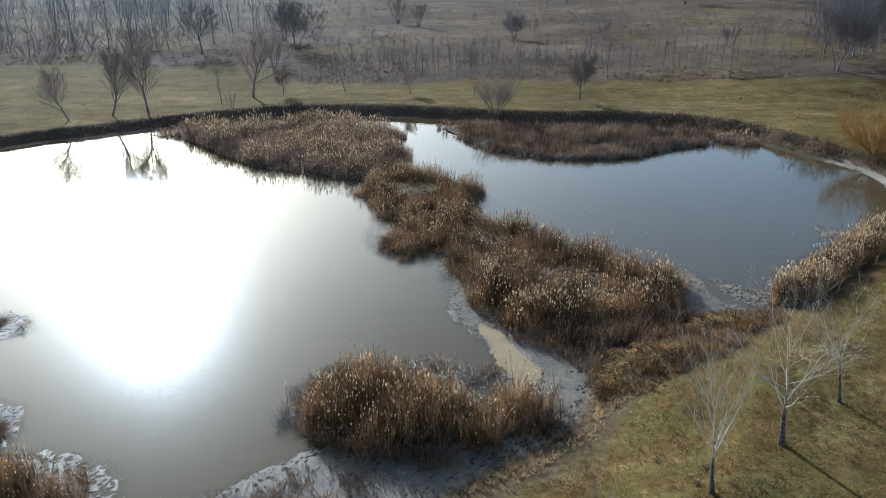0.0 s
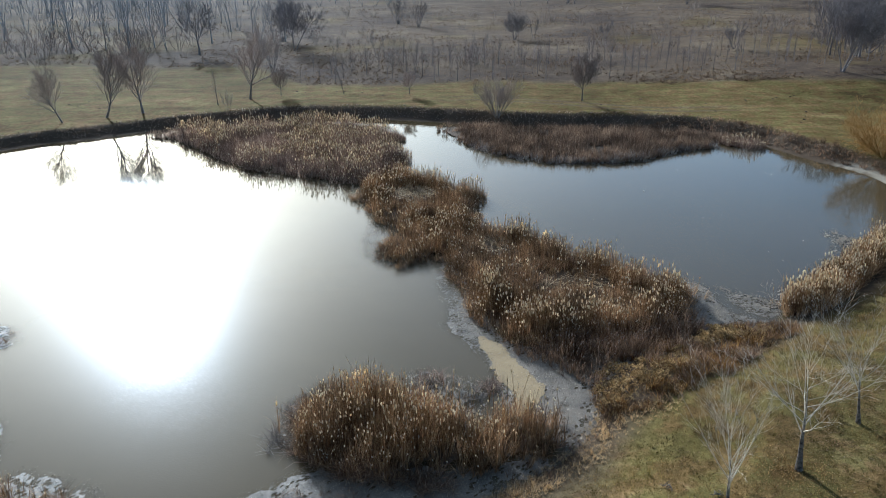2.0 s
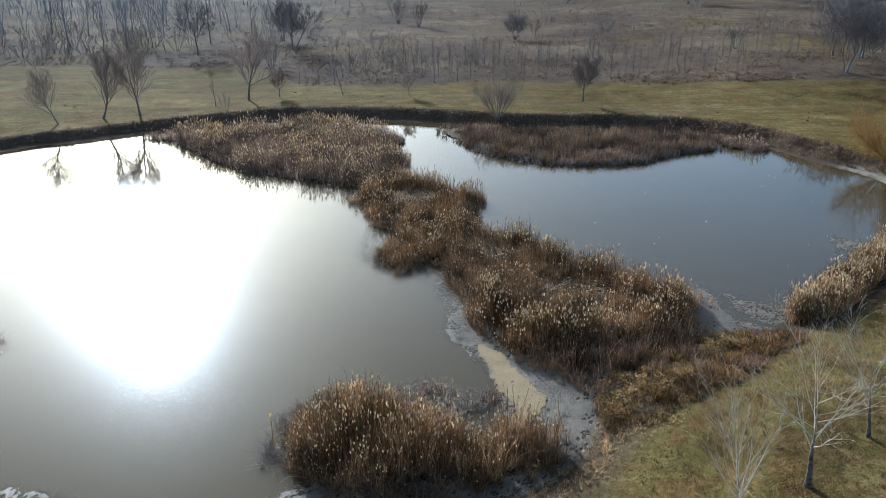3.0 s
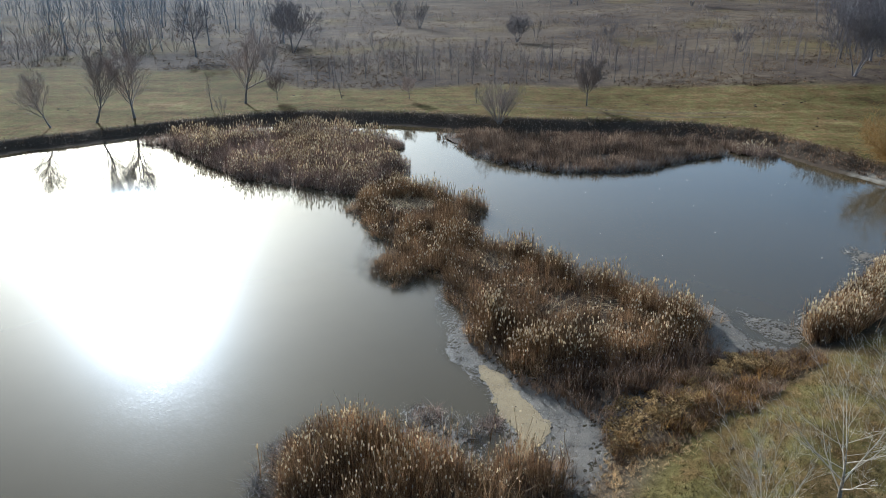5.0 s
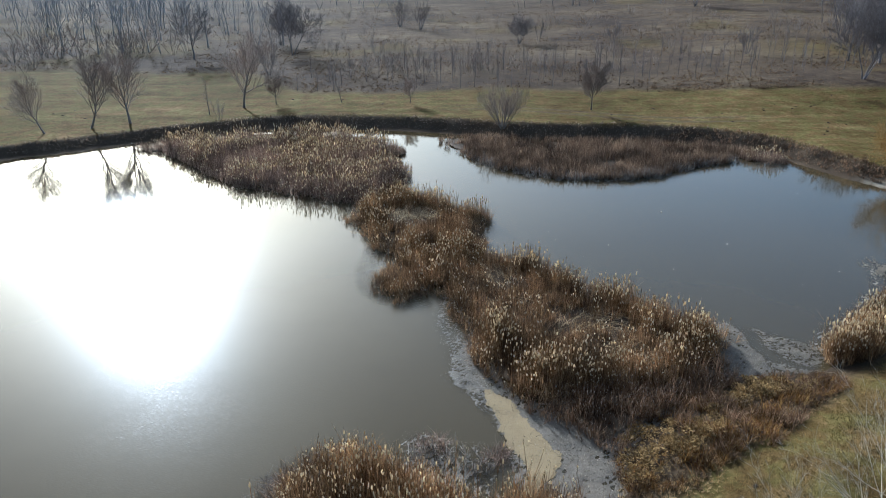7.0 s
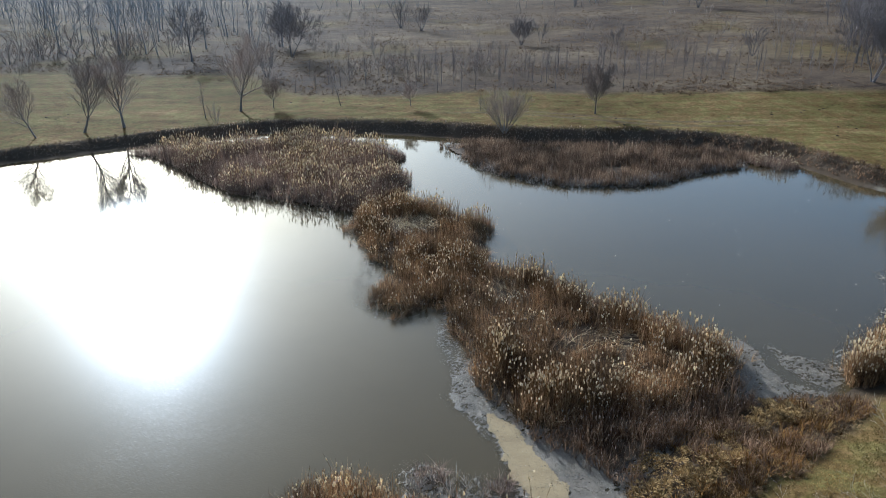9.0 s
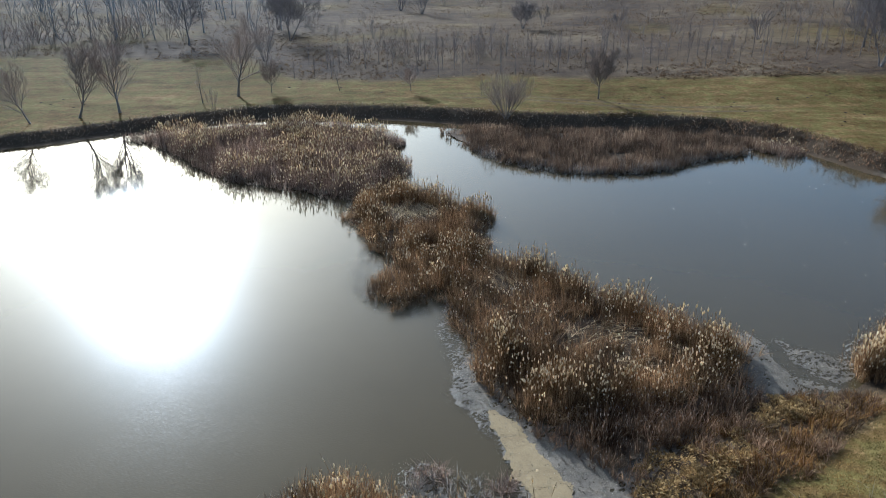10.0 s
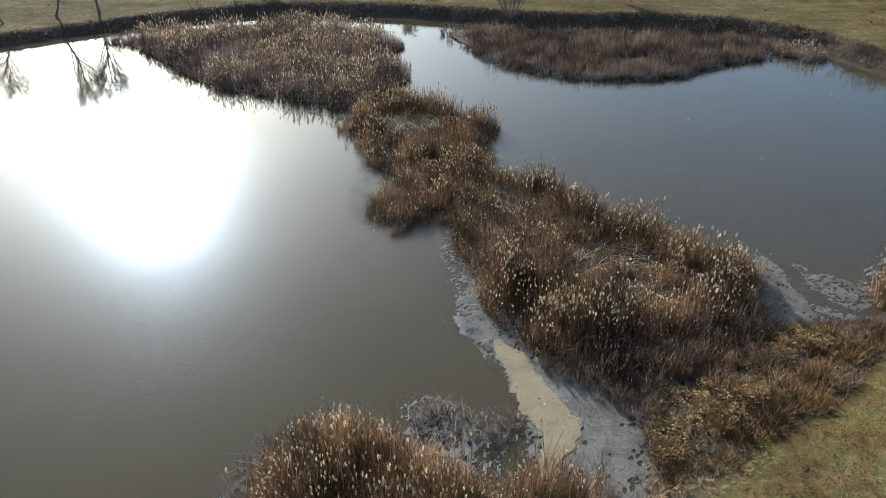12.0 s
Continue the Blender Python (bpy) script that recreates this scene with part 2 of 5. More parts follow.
def young_bark_material():
    """Rough dark bark at the foot of a young trunk, smooth and pale higher up."""
    m, n, l = material("young_bark")
    tex = n.new("ShaderNodeTexCoord")
    low = ramp(n, [(0.36, (0.035, 0.027, 0.021)), (0.64, (0.230, 0.190, 0.150))])
    l.new(noise_node(n, l, 9, 5, 0.65, tex.outputs["Object"]).outputs["Fac"], low.inputs["Fac"])
    high = ramp(n, [(0.34, (0.16, 0.125, 0.09)), (0.56, (0.52, 0.44, 0.34))])
    l.new(noise_node(n, l, 13, 4, 0.6, tex.outputs["Object"]).outputs["Fac"], high.inputs["Fac"])
    xyz = n.new("ShaderNodeSeparateXYZ")
    l.new(tex.outputs["Object"], xyz.inputs[0])
    wave = n.new("ShaderNodeMath")
    wave.operation = "MULTIPLY_ADD"
    wave.inputs[1].default_value = 1.4
    l.new(noise_node(n, l, 3, 3, 0.6, tex.outputs["Object"]).outputs["Fac"], wave.inputs[0])
    l.new(xyz.outputs["Z"], wave.inputs[2])
    rise = n.new("ShaderNodeMapRange")
    rise.inputs["From Min"].default_value, rise.inputs["From Max"].default_value = 1.5, 2.7
    l.new(wave.outputs[0], rise.inputs["Value"])
    col = mix(n, l, rise.outputs["Result"], low.outputs["Color"], high.outputs["Color"])
    b = n["Principled BSDF"]
    l.new(col, b.inputs["Base Color"])
    b.inputs["Roughness"].default_value, b.inputs["Specular IOR Level"].default_value = 0.8, 0.15
    bump = n.new("ShaderNodeBump")
    bump.inputs["Strength"].default_value, bump.inputs["Distance"].default_value = 0.7, 0.02
    l.new(noise_node(n, l, 26, 4, 0.7, tex.outputs["Object"]).outputs["Fac"], bump.inputs["Height"])
    l.new(bump.outputs[0], b.inputs["Normal"])
    return m


YOUNG_BARK = young_bark_material()


def water_material():
    m, n, l = material("pond_water")
    b = n["Principled BSDF"]
    geo = n.new("ShaderNodeNewGeometry")
    silt = noise_node(n, l, 0.12, 4, coord=geo.outputs["Position"])
    r = ramp(n, [(0.3, (0.060, 0.043, 0.019)), (0.7, (0.075, 0.054, 0.025))])
    l.new(silt.outputs["Fac"], r.inputs["Fac"])
    l.new(r.outputs["Color"], b.inputs["Base Color"])
    b.inputs["IOR"].default_value = 1.333
    b.inputs["Specular IOR Level"].default_value = 0.135
    b.inputs["Coat Weight"].default_value = 0.92
    b.inputs["Coat Roughness"].default_value = 0.02
    b.inputs["Coat IOR"].default_value = 1.333
    calm = noise_node(n, l, 0.09, 3, coord=geo.outputs["Position"])
    rr = n.new("ShaderNodeMapRange")
    rr.inputs["From Min"].default_value, rr.inputs["From Max"].default_value = 0.3, 0.7
    rr.inputs["To Min"].default_value, rr.inputs["To Max"].default_value = 0.21, 0.225
    # ripples run towards the sun, so the glitter spreads across
    b.inputs["Anisotropic"].default_value = 0.3
    along = n.new("ShaderNodeTangent")
    along.direction_type, along.uv_map = "UV_MAP", "crosswise"
    l.new(along.outputs[0], b.inputs["Tangent"])
    l.new(calm.outputs["Fac"], rr.inputs["Value"])
    # the water lies sheltered and calm below the far bank
    place = n.new("ShaderNodeSeparateXYZ")
    l.new(geo.outputs["Position"], place.inputs[0])
    lee = n.new("ShaderNodeMapRange")
    lee.interpolation_type = "SMOOTHSTEP"
    lee.inputs["From Min"].default_value, lee.inputs["From Max"].default_value = 39, 51
    lee.inputs["To Min"].default_value, lee.inputs["To Max"].default_value = 1.0, 0.22
    l.new(place.outputs["Y"], lee.inputs["Value"])
    still = n.new("ShaderNodeMath")
    still.operation = "MULTIPLY"
    l.new(rr.outputs[0], still.inputs[0])
    l.new(lee.outputs[0], still.inputs[1])
    l.new(still.outputs[0], b.inputs["Roughness"])
    stretch = n.new("ShaderNodeMapping")
    stretch.inputs["Rotation"].default_value = (0, 0, 0.45)
    stretch.inputs["Scale"].default_value = (0.45, 1.0, 1.0)
    l.new(geo.outputs["Position"], stretch.inputs["Vector"])
    ripple = noise_node(n, l, 24.0, 1, 0.5, stretch.outputs[0])
    bump = n.new("ShaderNodeBump")
    bump.inputs["Distance"].default_value = 0.0043
    # gusts ruffle the open water in patches
    gust = noise_node(n, l, 0.16, 3, 0.5, geo.outputs["Position"])
    ruffle = n.new("ShaderNodeMapRange")
    ruffle.inputs["From Min"].default_value, ruffle.inputs["From Max"].default_value = 0.48, 0.78
    ruffle.inputs["To Min"].default_value, ruffle.inputs["To Max"].default_value = 0.05, 0.6
    span = n.new("ShaderNodeVectorMath")
    span.operation = "DISTANCE"
    span.inputs[1].default_value = (-5.5, 25.5, 0.0)
    l.new(geo.outputs["Position"], span.inputs[0])
    near = n.new("ShaderNodeMath")
    near.operation = "MULTIPLY_ADD"
    near.inputs[1].default_value, near.inputs[2].default_value = -0.032, 0.34
    l.new(span.outputs["Value"], near.inputs[0])
    both = n.new("ShaderNodeMath")
    both.operation = "ADD"
    l.new(near.outputs[0], both.inputs[0])
    l.new(gust.outputs["Fac"], both.inputs[1])
    l.new(both.outputs[0], ruffle.inputs["Value"])
    l.new(ruffle.outputs[0], bump.inputs["Strength"])
    l.new(ripple.outputs["Fac"], bump.inputs["Height"])
    l.new(bump.outputs[0], b.inputs["Normal"])
    l.new(bump.outputs[0], b.inputs["Coat Normal"])
    return m


def crust_material(name, dark, light, speck, scale=9.0, wet=0.8):
    """Matted floating matter: blotched, grainy."""
    m, n, l = material(name)
    geo = n.new("ShaderNodeNewGeometry")
    a = noise_node(n, l, 1.7, 6, 0.62, geo.outputs["Position"])
    f = noise_node(n, l, scale, 6, 0.7, geo.outputs["Position"])
    r = ramp(n, [(0.32, dark), (0.68, light)])
    s = n.new("ShaderNodeMath")
    s.operation = "MULTIPLY_ADD"
    s.inputs[1].default_value, s.inputs[2].default_value = 0.55, 0.0
    l.new(a.outputs["Fac"], s.inputs[0])
    s2 = n.new("ShaderNodeMath")
    s2.operation = "MULTIPLY_ADD"
    s2.inputs[1].default_value = 0.45
    l.new(f.outputs["Fac"], s2.inputs[0])
    l.new(s.outputs[0], s2.inputs[2])
    l.new(s2.outputs[0], r.inputs["Fac"])
    g = noise_node(n, l, scale * 5, 2, 0.6, geo.outputs["Position"])
    gr = ramp(n, [(0.6, (0, 0, 0)), (0.7, (1, 1, 1))])
    l.new(g.outputs["Fac"], gr.inputs["Fac"])
    col = mix(n, l, gr.outputs["Color"], r.outputs["Color"], speck)
    b = n["Principled BSDF"]
    l.new(col, b.inputs["Base Color"])
    b.inputs["Roughness"].default_value = wet
    b.inputs["Specular IOR Level"].default_value = 0.22 if wet < 0.7 else 0.08
    bump = n.new("ShaderNodeBump")
    bump.inputs["Strength"].default_value, bump.inputs["Distance"].default_value = 0.8, 0.3 / scale
    l.new(f.outputs["Fac"], bump.inputs["Height"])
    l.new(bump.outputs[0], b.inputs["Normal"])
    return m


WATER = water_material()
FLUFF = crust_material("cream_fluff", (0.252, 0.178, 0.093), (0.401, 0.298, 0.165), (0.142, 0.101, 0.050), 20)
CRUST = crust_material("grey_crust", (0.060, 0.047, 0.034), (0.270, 0.216, 0.158), (0.460, 0.380, 0.285), 36, wet=0.6)
FLAKE = plant_material("grey_flakes", [(0, (0.10, 0.082, 0.058)), (0.5, (0.24, 0.20, 0.145)), (0.8, (0.42, 0.36, 0.27)), (1, (0.70, 0.62, 0.49))], 0.12, 0.38, 1.2, gloss=0.3)
# paler copy of the grey crust; also lifts a mat lying in shadow
PALE_CRUST = crust_material("pale_crust", (0.120, 0.100, 0.076), (0.420, 0.362, 0.285), (0.600, 0.530, 0.430), 30, wet=0.6)
LITTER = crust_material("reed_litter", (0.060, 0.041, 0.026), (0.170, 0.118, 0.074), (0.300, 0.220, 0.140), 10)


def ground_material():
    """Meadow turf, rough brown grassland, bare banks: mixed by the masks laid on the sheet."""
    m, n, l = material("ground")
    geo = n.new("ShaderNodeNewGeometry")
    pos = geo.outputs["Position"]
    big, mid = noise_node(n, l, 0.05, 4, 0.6, pos), noise_node(n, l, 0.45, 5, 0.65, pos)
    fine, grit = noise_node(n, l, 3.5, 6, 0.75, pos), noise_node(n, l, 22, 4, 0.7, pos)

    def blend(*parts):
        out = None
        for node, wgt in parts:
            k = n.new("ShaderNodeMath")
            k.operation = "MULTIPLY_ADD"
            k.inputs[1].default_value = wgt
            k.inputs[2].default_value = 0.0
            l.new(node.outputs["Fac"], k.inputs[0])
            if out is not None:
                l.new(out, k.inputs[2])
            out = k.outputs[0]
        return out

    lay = n.new("ShaderNodeMapping")
    lay.inputs["Scale"].default_value = (0.1, 0.55, 0.5)
    l.new(pos, lay.inputs["Vector"])
    streak = noise_node(n, l, 1.0, 5, 0.65, lay.outputs[0])
    tone = blend((big, 0.17), (mid, 0.2), (streak, 0.22), (fine, 0.27), (grit, 0.14))
    brown = ramp(n, [(0.4, (0.042, 0.026, 0.010)), (0.46, (0.092, 0.058, 0.020)), (0.53, (0.157, 0.099, 0.037)), (0.6, (0.277, 0.174, 0.081))])
    l.new(tone, brown.inputs["Fac"])
    green = ramp(n, [(0.4, (0.045, 0.035, 0.011)), (0.46, (0.093, 0.072, 0.022)), (0.53, (0.152, 0.117, 0.039)), (0.6, (0.261, 0.200, 0.080))])
    l.new(tone, green.inputs["Fac"])
    spot = ramp(n, [(0.44, (0, 0, 0)), (0.57, (1, 1, 1))])
    l.new(noise_node(n, l, 0.8, 4, 0.6, pos).outputs["Fac"], spot.inputs["Fac"])
    turf = mix(n, l, spot.outputs["Color"], brown.outputs["Color"], green.outputs["Color"])
    tract = blend((big, 0.36), (mid, 0.22), (streak, 0.12), (fine, 0.2), (grit, 0.1))
    rough = ramp(n, [(0.41, (0.040, 0.028, 0.021)), (0.46, (0.076, 0.053, 0.038)), (0.53, (0.126, 0.090, 0.058)), (0.59, (0.210, 0.155, 0.095))])
    l.new(tract, rough.inputs["Fac"])
    bare = ramp(n, [(0.38, (0.052, 0.036, 0.023)), (0.62, (0.130, 0.092, 0.060))])
    l.new(tone, bare.inputs["Fac"])
    sand = ramp(n, [(0.4, (0.17, 0.14, 0.1)), (0.6, (0.34, 0.29, 0.22))])
    l.new(tone, sand.inputs["Fac"])
    col = turf
    for key, r in (("rough", rough), ("bare", bare), ("sand", sand)):
        att = n.new("ShaderNodeAttribute")
        att.attribute_name = key
        col = mix(n, l, att.outputs["Fac"], col, r.outputs["Color"])
    b = n["Principled BSDF"]
    l.new(col, b.inputs["Base Color"])
    b.inputs["Roughness"].default_value = 0.95
    b.inputs["Specular IOR Level"].default_value = 0.02
    bump = n.new("ShaderNodeBump")
    bump.inputs["Strength"].default_value, bump.inputs["Distance"].default_value = 1.0, 0.08
    l.new(blend((fine, 0.6), (grit, 0.4)), bump.inputs["Height"])
    l.new(bump.outputs[0], b.inputs["Normal"])
    return m


GROUND = ground_material()

# ---- the pond's outline and the ground ----
POND = rounded([(-0.7, 13.7), (1.5, 15.3), (2.9, 16.3), (4.5, 17.4), (5.9, 19.4), (6.1, 21.2), (7.4, 23.0), (10.7, 25.0), (12.7, 25.7), (15.2, 26.3),
                (18.0, 28.2), (20.8, 30.6), (24.1, 33.6), (26.8, 36.2), (29.5, 39.5), (31.4, 43.2), (32.4, 46.4), (31.9, 49.4), (30.5, 51.5), (29.3, 53.7),
                (28.2, 56.3), (27.0, 59.0), (25.0, 61.2), (21.6, 62.8), (17.2, 63.6), (11.8, 63.7), (6.5, 64.1), (1.2, 65.8), (-4.3, 67.3), (-10.2, 68.0),
                (-15.8, 67.9), (-20.0, 66.3), (-24.2, 64.0), (-28.0, 61.8), (-31.5, 59.0), (-34.6, 57.9), (-37.5, 54.5), (-44.0, 46.0), (-45.0, 30.0), (-36.0, 17.0),
                (-24.0, 10.0), (-12.0, 11.0), (-5.0, 12.4)])


SHORE = [(5.8, 22.2), (5.7, 18.7), (7.1, 19.3), (8.7, 19.8), (10.5, 20.8), (11.8, 21.6), (13.4, 23.0), (15.6, 24.6), (15.3, 26.3), (12.6, 26.0), (11.0, 26.6), (8.6, 24.6)]


def ground_height(x, y):
    x, y = np.asarray(x, float), np.asarray(y, float)
    d = edge_distance(POND, x, y)
    within = inside(POND, x, y)
    d = d + np.where(within, 0, 0.75 * (fbm(x * 0.6, y * 0.6, 3) - 0.5))
    far = smooth(47.0, 54.0, y) * 1.0
    top = 0.7 + 0.26 * smooth(-24, 4, x)
    u = np.clip(d / 2.2, 0, 1)
    steep = top * (0.4 * u + 0.6 * smooth(0.25, 1.0, u)) + 0.008 * np.minimum(d, 30)
    gentle = np.where(d < 5.5, 0.02 + 0.265 * d, 1.4775 + 0.035 * (d - 5.5))
    gentle = np.minimum(gentle, 2.4)
    gentle = np.where(x > 24, gentle * 0.6 + 0.05, gentle)
    z = far * steep + (1 - far) * gentle
    z = z + 1.9 * smooth(12, 55, x) * smooth(62, 84, y)
    z = z + (fbm(x * 0.09, y * 0.09, 5) - 0.5) * 0.35 * smooth(1.0, 8.0, d) + (fbm(x * 1.3, y * 1.3, 9) - 0.5) * 0.1 * smooth(0.2, 1.5, d)
    under = -0.9 * smooth(0.0, 2.0, d) - 0.02
    return np.where(within, under, np.maximum(z, 0.015))


def spread(lo, hi, step, reach, grow):
    a = list(np.arange(lo, hi, step))
    s = step
    while a[-1] < reach:
        s *= grow
        a.append(a[-1] + s)
    s = step
    while a[0] > -reach:
        s *= grow
        a.insert(0, a[0] - s)
    return np.array(a)


def field_edge(x):
    """Where the mown meadow ends and the rough grassland begins."""
    return 82.0 + 13.5 * smooth(-15, -27, x) - 6.0 * smooth(14, 44, x) + 1.0 * np.sin(x * 0.21)


def make_ground():
    xs, ys = spread(-46, 40, 0.44, 2800, 1.11), spread(9, 71, 0.42, 2800, 1.07)
    gx, gy = np.meshgrid(xs, ys)
    x, y = gx.ravel(), gy.ravel()
    z = ground_height(x, y)
    nx, ny = len(xs), len(ys)
    i = (np.arange(ny - 1)[:, None] * nx + np.arange(nx - 1)[None]).ravel()
    tris = np.concatenate([np.stack([i, i + 1, i + nx + 1], 1), np.stack([i, i + nx + 1, i + nx], 1)])
    me = tri_mesh("ground", np.stack([x, y, z], 1), tris, [GROUND])
    d = edge_distance(POND, x, y)
    within = inside(POND, x, y)
    wob = 3.0 * (fbm(x * 0.25, y * 0.25, 21) - 0.5)
    rough = smooth(-1.5, 1.5, y + wob - field_edge(x)) * (1 - 0.55 * smooth(0.62, 0.72, fbm(x * 0.06, y * 0.06, 33)))
    rough = rough * (1 - 0.75 * np.exp(-((x - 55) / 9) ** 2 - ((y - 103) / 10) ** 2))
    bank = np.where(within, 1.0, smooth(2.5, 1.9, d + 0.7 * (fbm(x * 0.8, y * 0.8, 41) - 0.5)) * smooth(45, 52, y))
    shore = np.where(y < 45, smooth(0.9, 0.2, d + 0.6 * (fbm(x, y, 4) - 0.5)), 0)
    rough = np.maximum(rough, np.where(y < 45, 0.8 * smooth(2.2, 0.6, d + 1.4 * (fbm(x * 0.6, y * 0.6, 8) - 0.5)), 0))
    low_shore = rounded(SHORE)
    marsh = np.clip((edge_distance(low_shore, x, y) * np.where(inside(low_shore, x, y), 1, -1) + 0.7 * (fbm(x, y, 14) - 0.5)) * 2.5, 0, 1)
    lane = 66.6 + 5.6 * smooth(24, 2, x) + 2.5 * smooth(0, -30, x)
    ruts = np.maximum(smooth(0.45, 0.1, np.abs(y - lane)), smooth(0.45, 0.1, np.abs(y - lane - 1.5))) * smooth(-2, 4, x) * smooth(34, 24, x)
    rough = np.maximum(rough, 0.7 * ruts)
    sand = smooth(1.5, 0.5, d + 0.8 * (fbm(x, y, 6) - 0.5)) * smooth(28, 30, x) * smooth(38, 42, y) * smooth(52.5, 50.5, y) * (1 - within)
    for key, val in (("rough", rough), ("bare", np.maximum(np.maximum(bank, 0.6 * shore), 0.85 * marsh)), ("sand", sand)):
        me.attributes.new(key, "FLOAT", "POINT").data.foreach_set("value", val.astype(np.float32))
    return tagged(new("ground", me), "green and straw coloured winter meadow with rough brown grassland", "ground", kind="structure")


make_ground()
pond = Pile()
pond.add([(-60, 4, 0), (45, 4, 0), (45, 76, 0), (-60, 76, 0)], [(0, 1, 2), (0, 2, 3)])
water = part("water", pond, WATER)
crosswise = water.data.uv_layers.new(name="crosswise")
for loop in water.data.loops:
    px, py, _ = water.data.vertices[loop.vertex_index].co
    crosswise.data[loop.index].uv = (0.01 * (px * math.cos(SUN_AZ) - py * math.sin(SUN_AZ)), 0.01 * (px * math.sin(SUN_AZ) + py * math.cos(SUN_AZ)))
tagged(water, "still grey pond water mirroring a bright hazy sky", "pond", kind="structure")


def on_ground(x, y):
    return float(ground_height(np.array([x]), np.array([y]))[0])


# ---- floating mats ----
def flake_templates(seed, count):
    """Small curled scraps and bits of straw."""
    rng, res = random.Random(seed), []
    for k in range(count):
        p = Pile()
        n, r = rng.randint(3, 5), rng.uniform(0.009, 0.021)
        long = 1.0 if k % 3 else 3.0
        v = [(r * long * math.cos(i * 6.283 / n) * rng.uniform(0.5, 1.2), r / long * math.sin(i * 6.283 / n) * rng.uniform(0.5, 1.2), rng.uniform(-0.008, 0.014)) for i in range(n)]
        p.add(v, [(0, i, i + 1) for i in range(1, n - 1)], 1)
        res.append(p.arrays())
    return res


FLAKES = flake_templates(77, 9)


def mat_sheet(name, outline, mat, label, seed, step=0.09, edge=0.5, holes=0.0, height=0.018, level=0.006, freq=1.3, parent=None, flakes=0, inset=0.0, lace=2.6):
    """A ragged thin sheet of floating matter, its rim and holes eaten out by noise."""
    poly = rounded(outline)
    lo, hi = poly.min(0) - 0.5, poly.max(0) + 0.5
    xs, ys = np.arange(lo[0], hi[0], step), np.arange(lo[1], hi[1], step)
    gx, gy = np.meshgrid(xs, ys)
    x, y = gx.ravel(), gy.ravel()
    d = edge_distance(poly, x, y) * np.where(inside(poly, x, y), 1, -1)
    n1 = fbm(x * freq, y * freq, seed, 4)
    dist = d + edge * 2 * (n1 - 0.5)
    dist = dist + 0.16 * (fbm(x * 7.0, y * 7.0, seed + 2, 3) - 0.5)
    inset = inset + (0.1 if flakes > 500 else 0.0)
    keep = (dist > inset) & (fbm(x * freq * lace, y * freq * lace, seed + 5, 4) > holes * smooth(2.5, 0.3, dist) + 0.22 * holes)
    z = level + height * fbm(x * 3.1, y * 3.1, seed + 9, 3) * smooth(0.0, 0.4, dist)
    nx, ny = len(xs), len(ys)
    i = (np.arange(ny - 1)[:, None] * nx + np.arange(nx - 1)[None]).ravel()
    tris = np.concatenate([np.stack([i, i + 1, i + nx + 1], 1), np.stack([i, i + nx + 1, i + nx], 1)])
    tris = tris[keep[tris].all(1)]
    used, inv = np.unique(tris, return_inverse=True)
    jit = np.random.RandomState(seed).uniform(-0.35, 0.35, (len(x), 2)) * step
    v = np.stack([x + jit[:, 0], y + jit[:, 1], z], 1)[used]
    p = Pile()
    p.add(v, inv.reshape(-1, 3))
    if flakes:
        rng = np.random.RandomState(seed + 200)
        m = int(flakes * (hi[0] - lo[0]) * (hi[1] - lo[1]))
        fx, fy = rng.uniform(lo[0], hi[0], m), rng.uniform(lo[1], hi[1], m)
        fd = edge_distance(poly, fx, fy) * np.where(inside(poly, fx, fy), 1, -1) + 1.6 * edge * (fbm(fx * freq, fy * freq, seed, 4) - 0.45)
        ok = rng.random_sample(m) < smooth(-0.3, 0.45, fd) * (0.25 + 1.1 * fbm(fx * 1.1, fy * 1.1, seed + 3, 3))
        fx, fy = fx[ok], fy[ok]
        m = len(fx)
        scatter(p, FLAKES, np.stack([fx, fy, np.full(m, level + 0.012) + rng.uniform(0, height, m)], 1), rng.uniform(0, 6.28, m), 0.4 + 1.1 * rng.random_sample(m) ** 2, np.abs(rng.normal(0, 0.25, m)), rng.uniform(0, 6.28, m), rng.randint(0, len(FLAKES), m))
    ob = part(name, p, [mat, FLAKE] if flakes else mat, parent)
    return tagged(ob, label, "floating mat", kind="stuff") if parent is None else ob


MAT_MID = [(-0.2, 33.0), (1.6, 30.0), (0.5, 27.8), (0.3, 25.8), (1.3, 24.8), (1.8, 23.6), (2.5, 21.4), (2.3, 19.8), (4.6, 17.3), (6.2, 19.4), (6.4, 21.4), (9.5, 24.5), (8.0, 25.5), (5.0, 24.6), (3.4, 24.6), (2.4, 26.2), (2.4, 30.0), (1.2, 33.2)]
mat_sheet("grey_scum", MAT_MID, CRUST, "grey crust of matted debris floating between the reed beds", 11, lace=7.0, step=0.07, holes=0.26, flakes=1125)
mat_sheet("grey_scum", [(0.7, 32.2), (-0.1, 32.2), (-0.3, 30.6), (0.2, 28.6), (0.6, 26.6), (1.0, 24.9), (1.6, 23.5), (2.3, 24.3), (2.0, 26.0), (1.6, 28.0), (1.0, 30.0)], CRUST, "thin grey film of debris along the cattail stand", 22, edge=0.3, lace=11.0, step=0.045, holes=0.4, flakes=600)
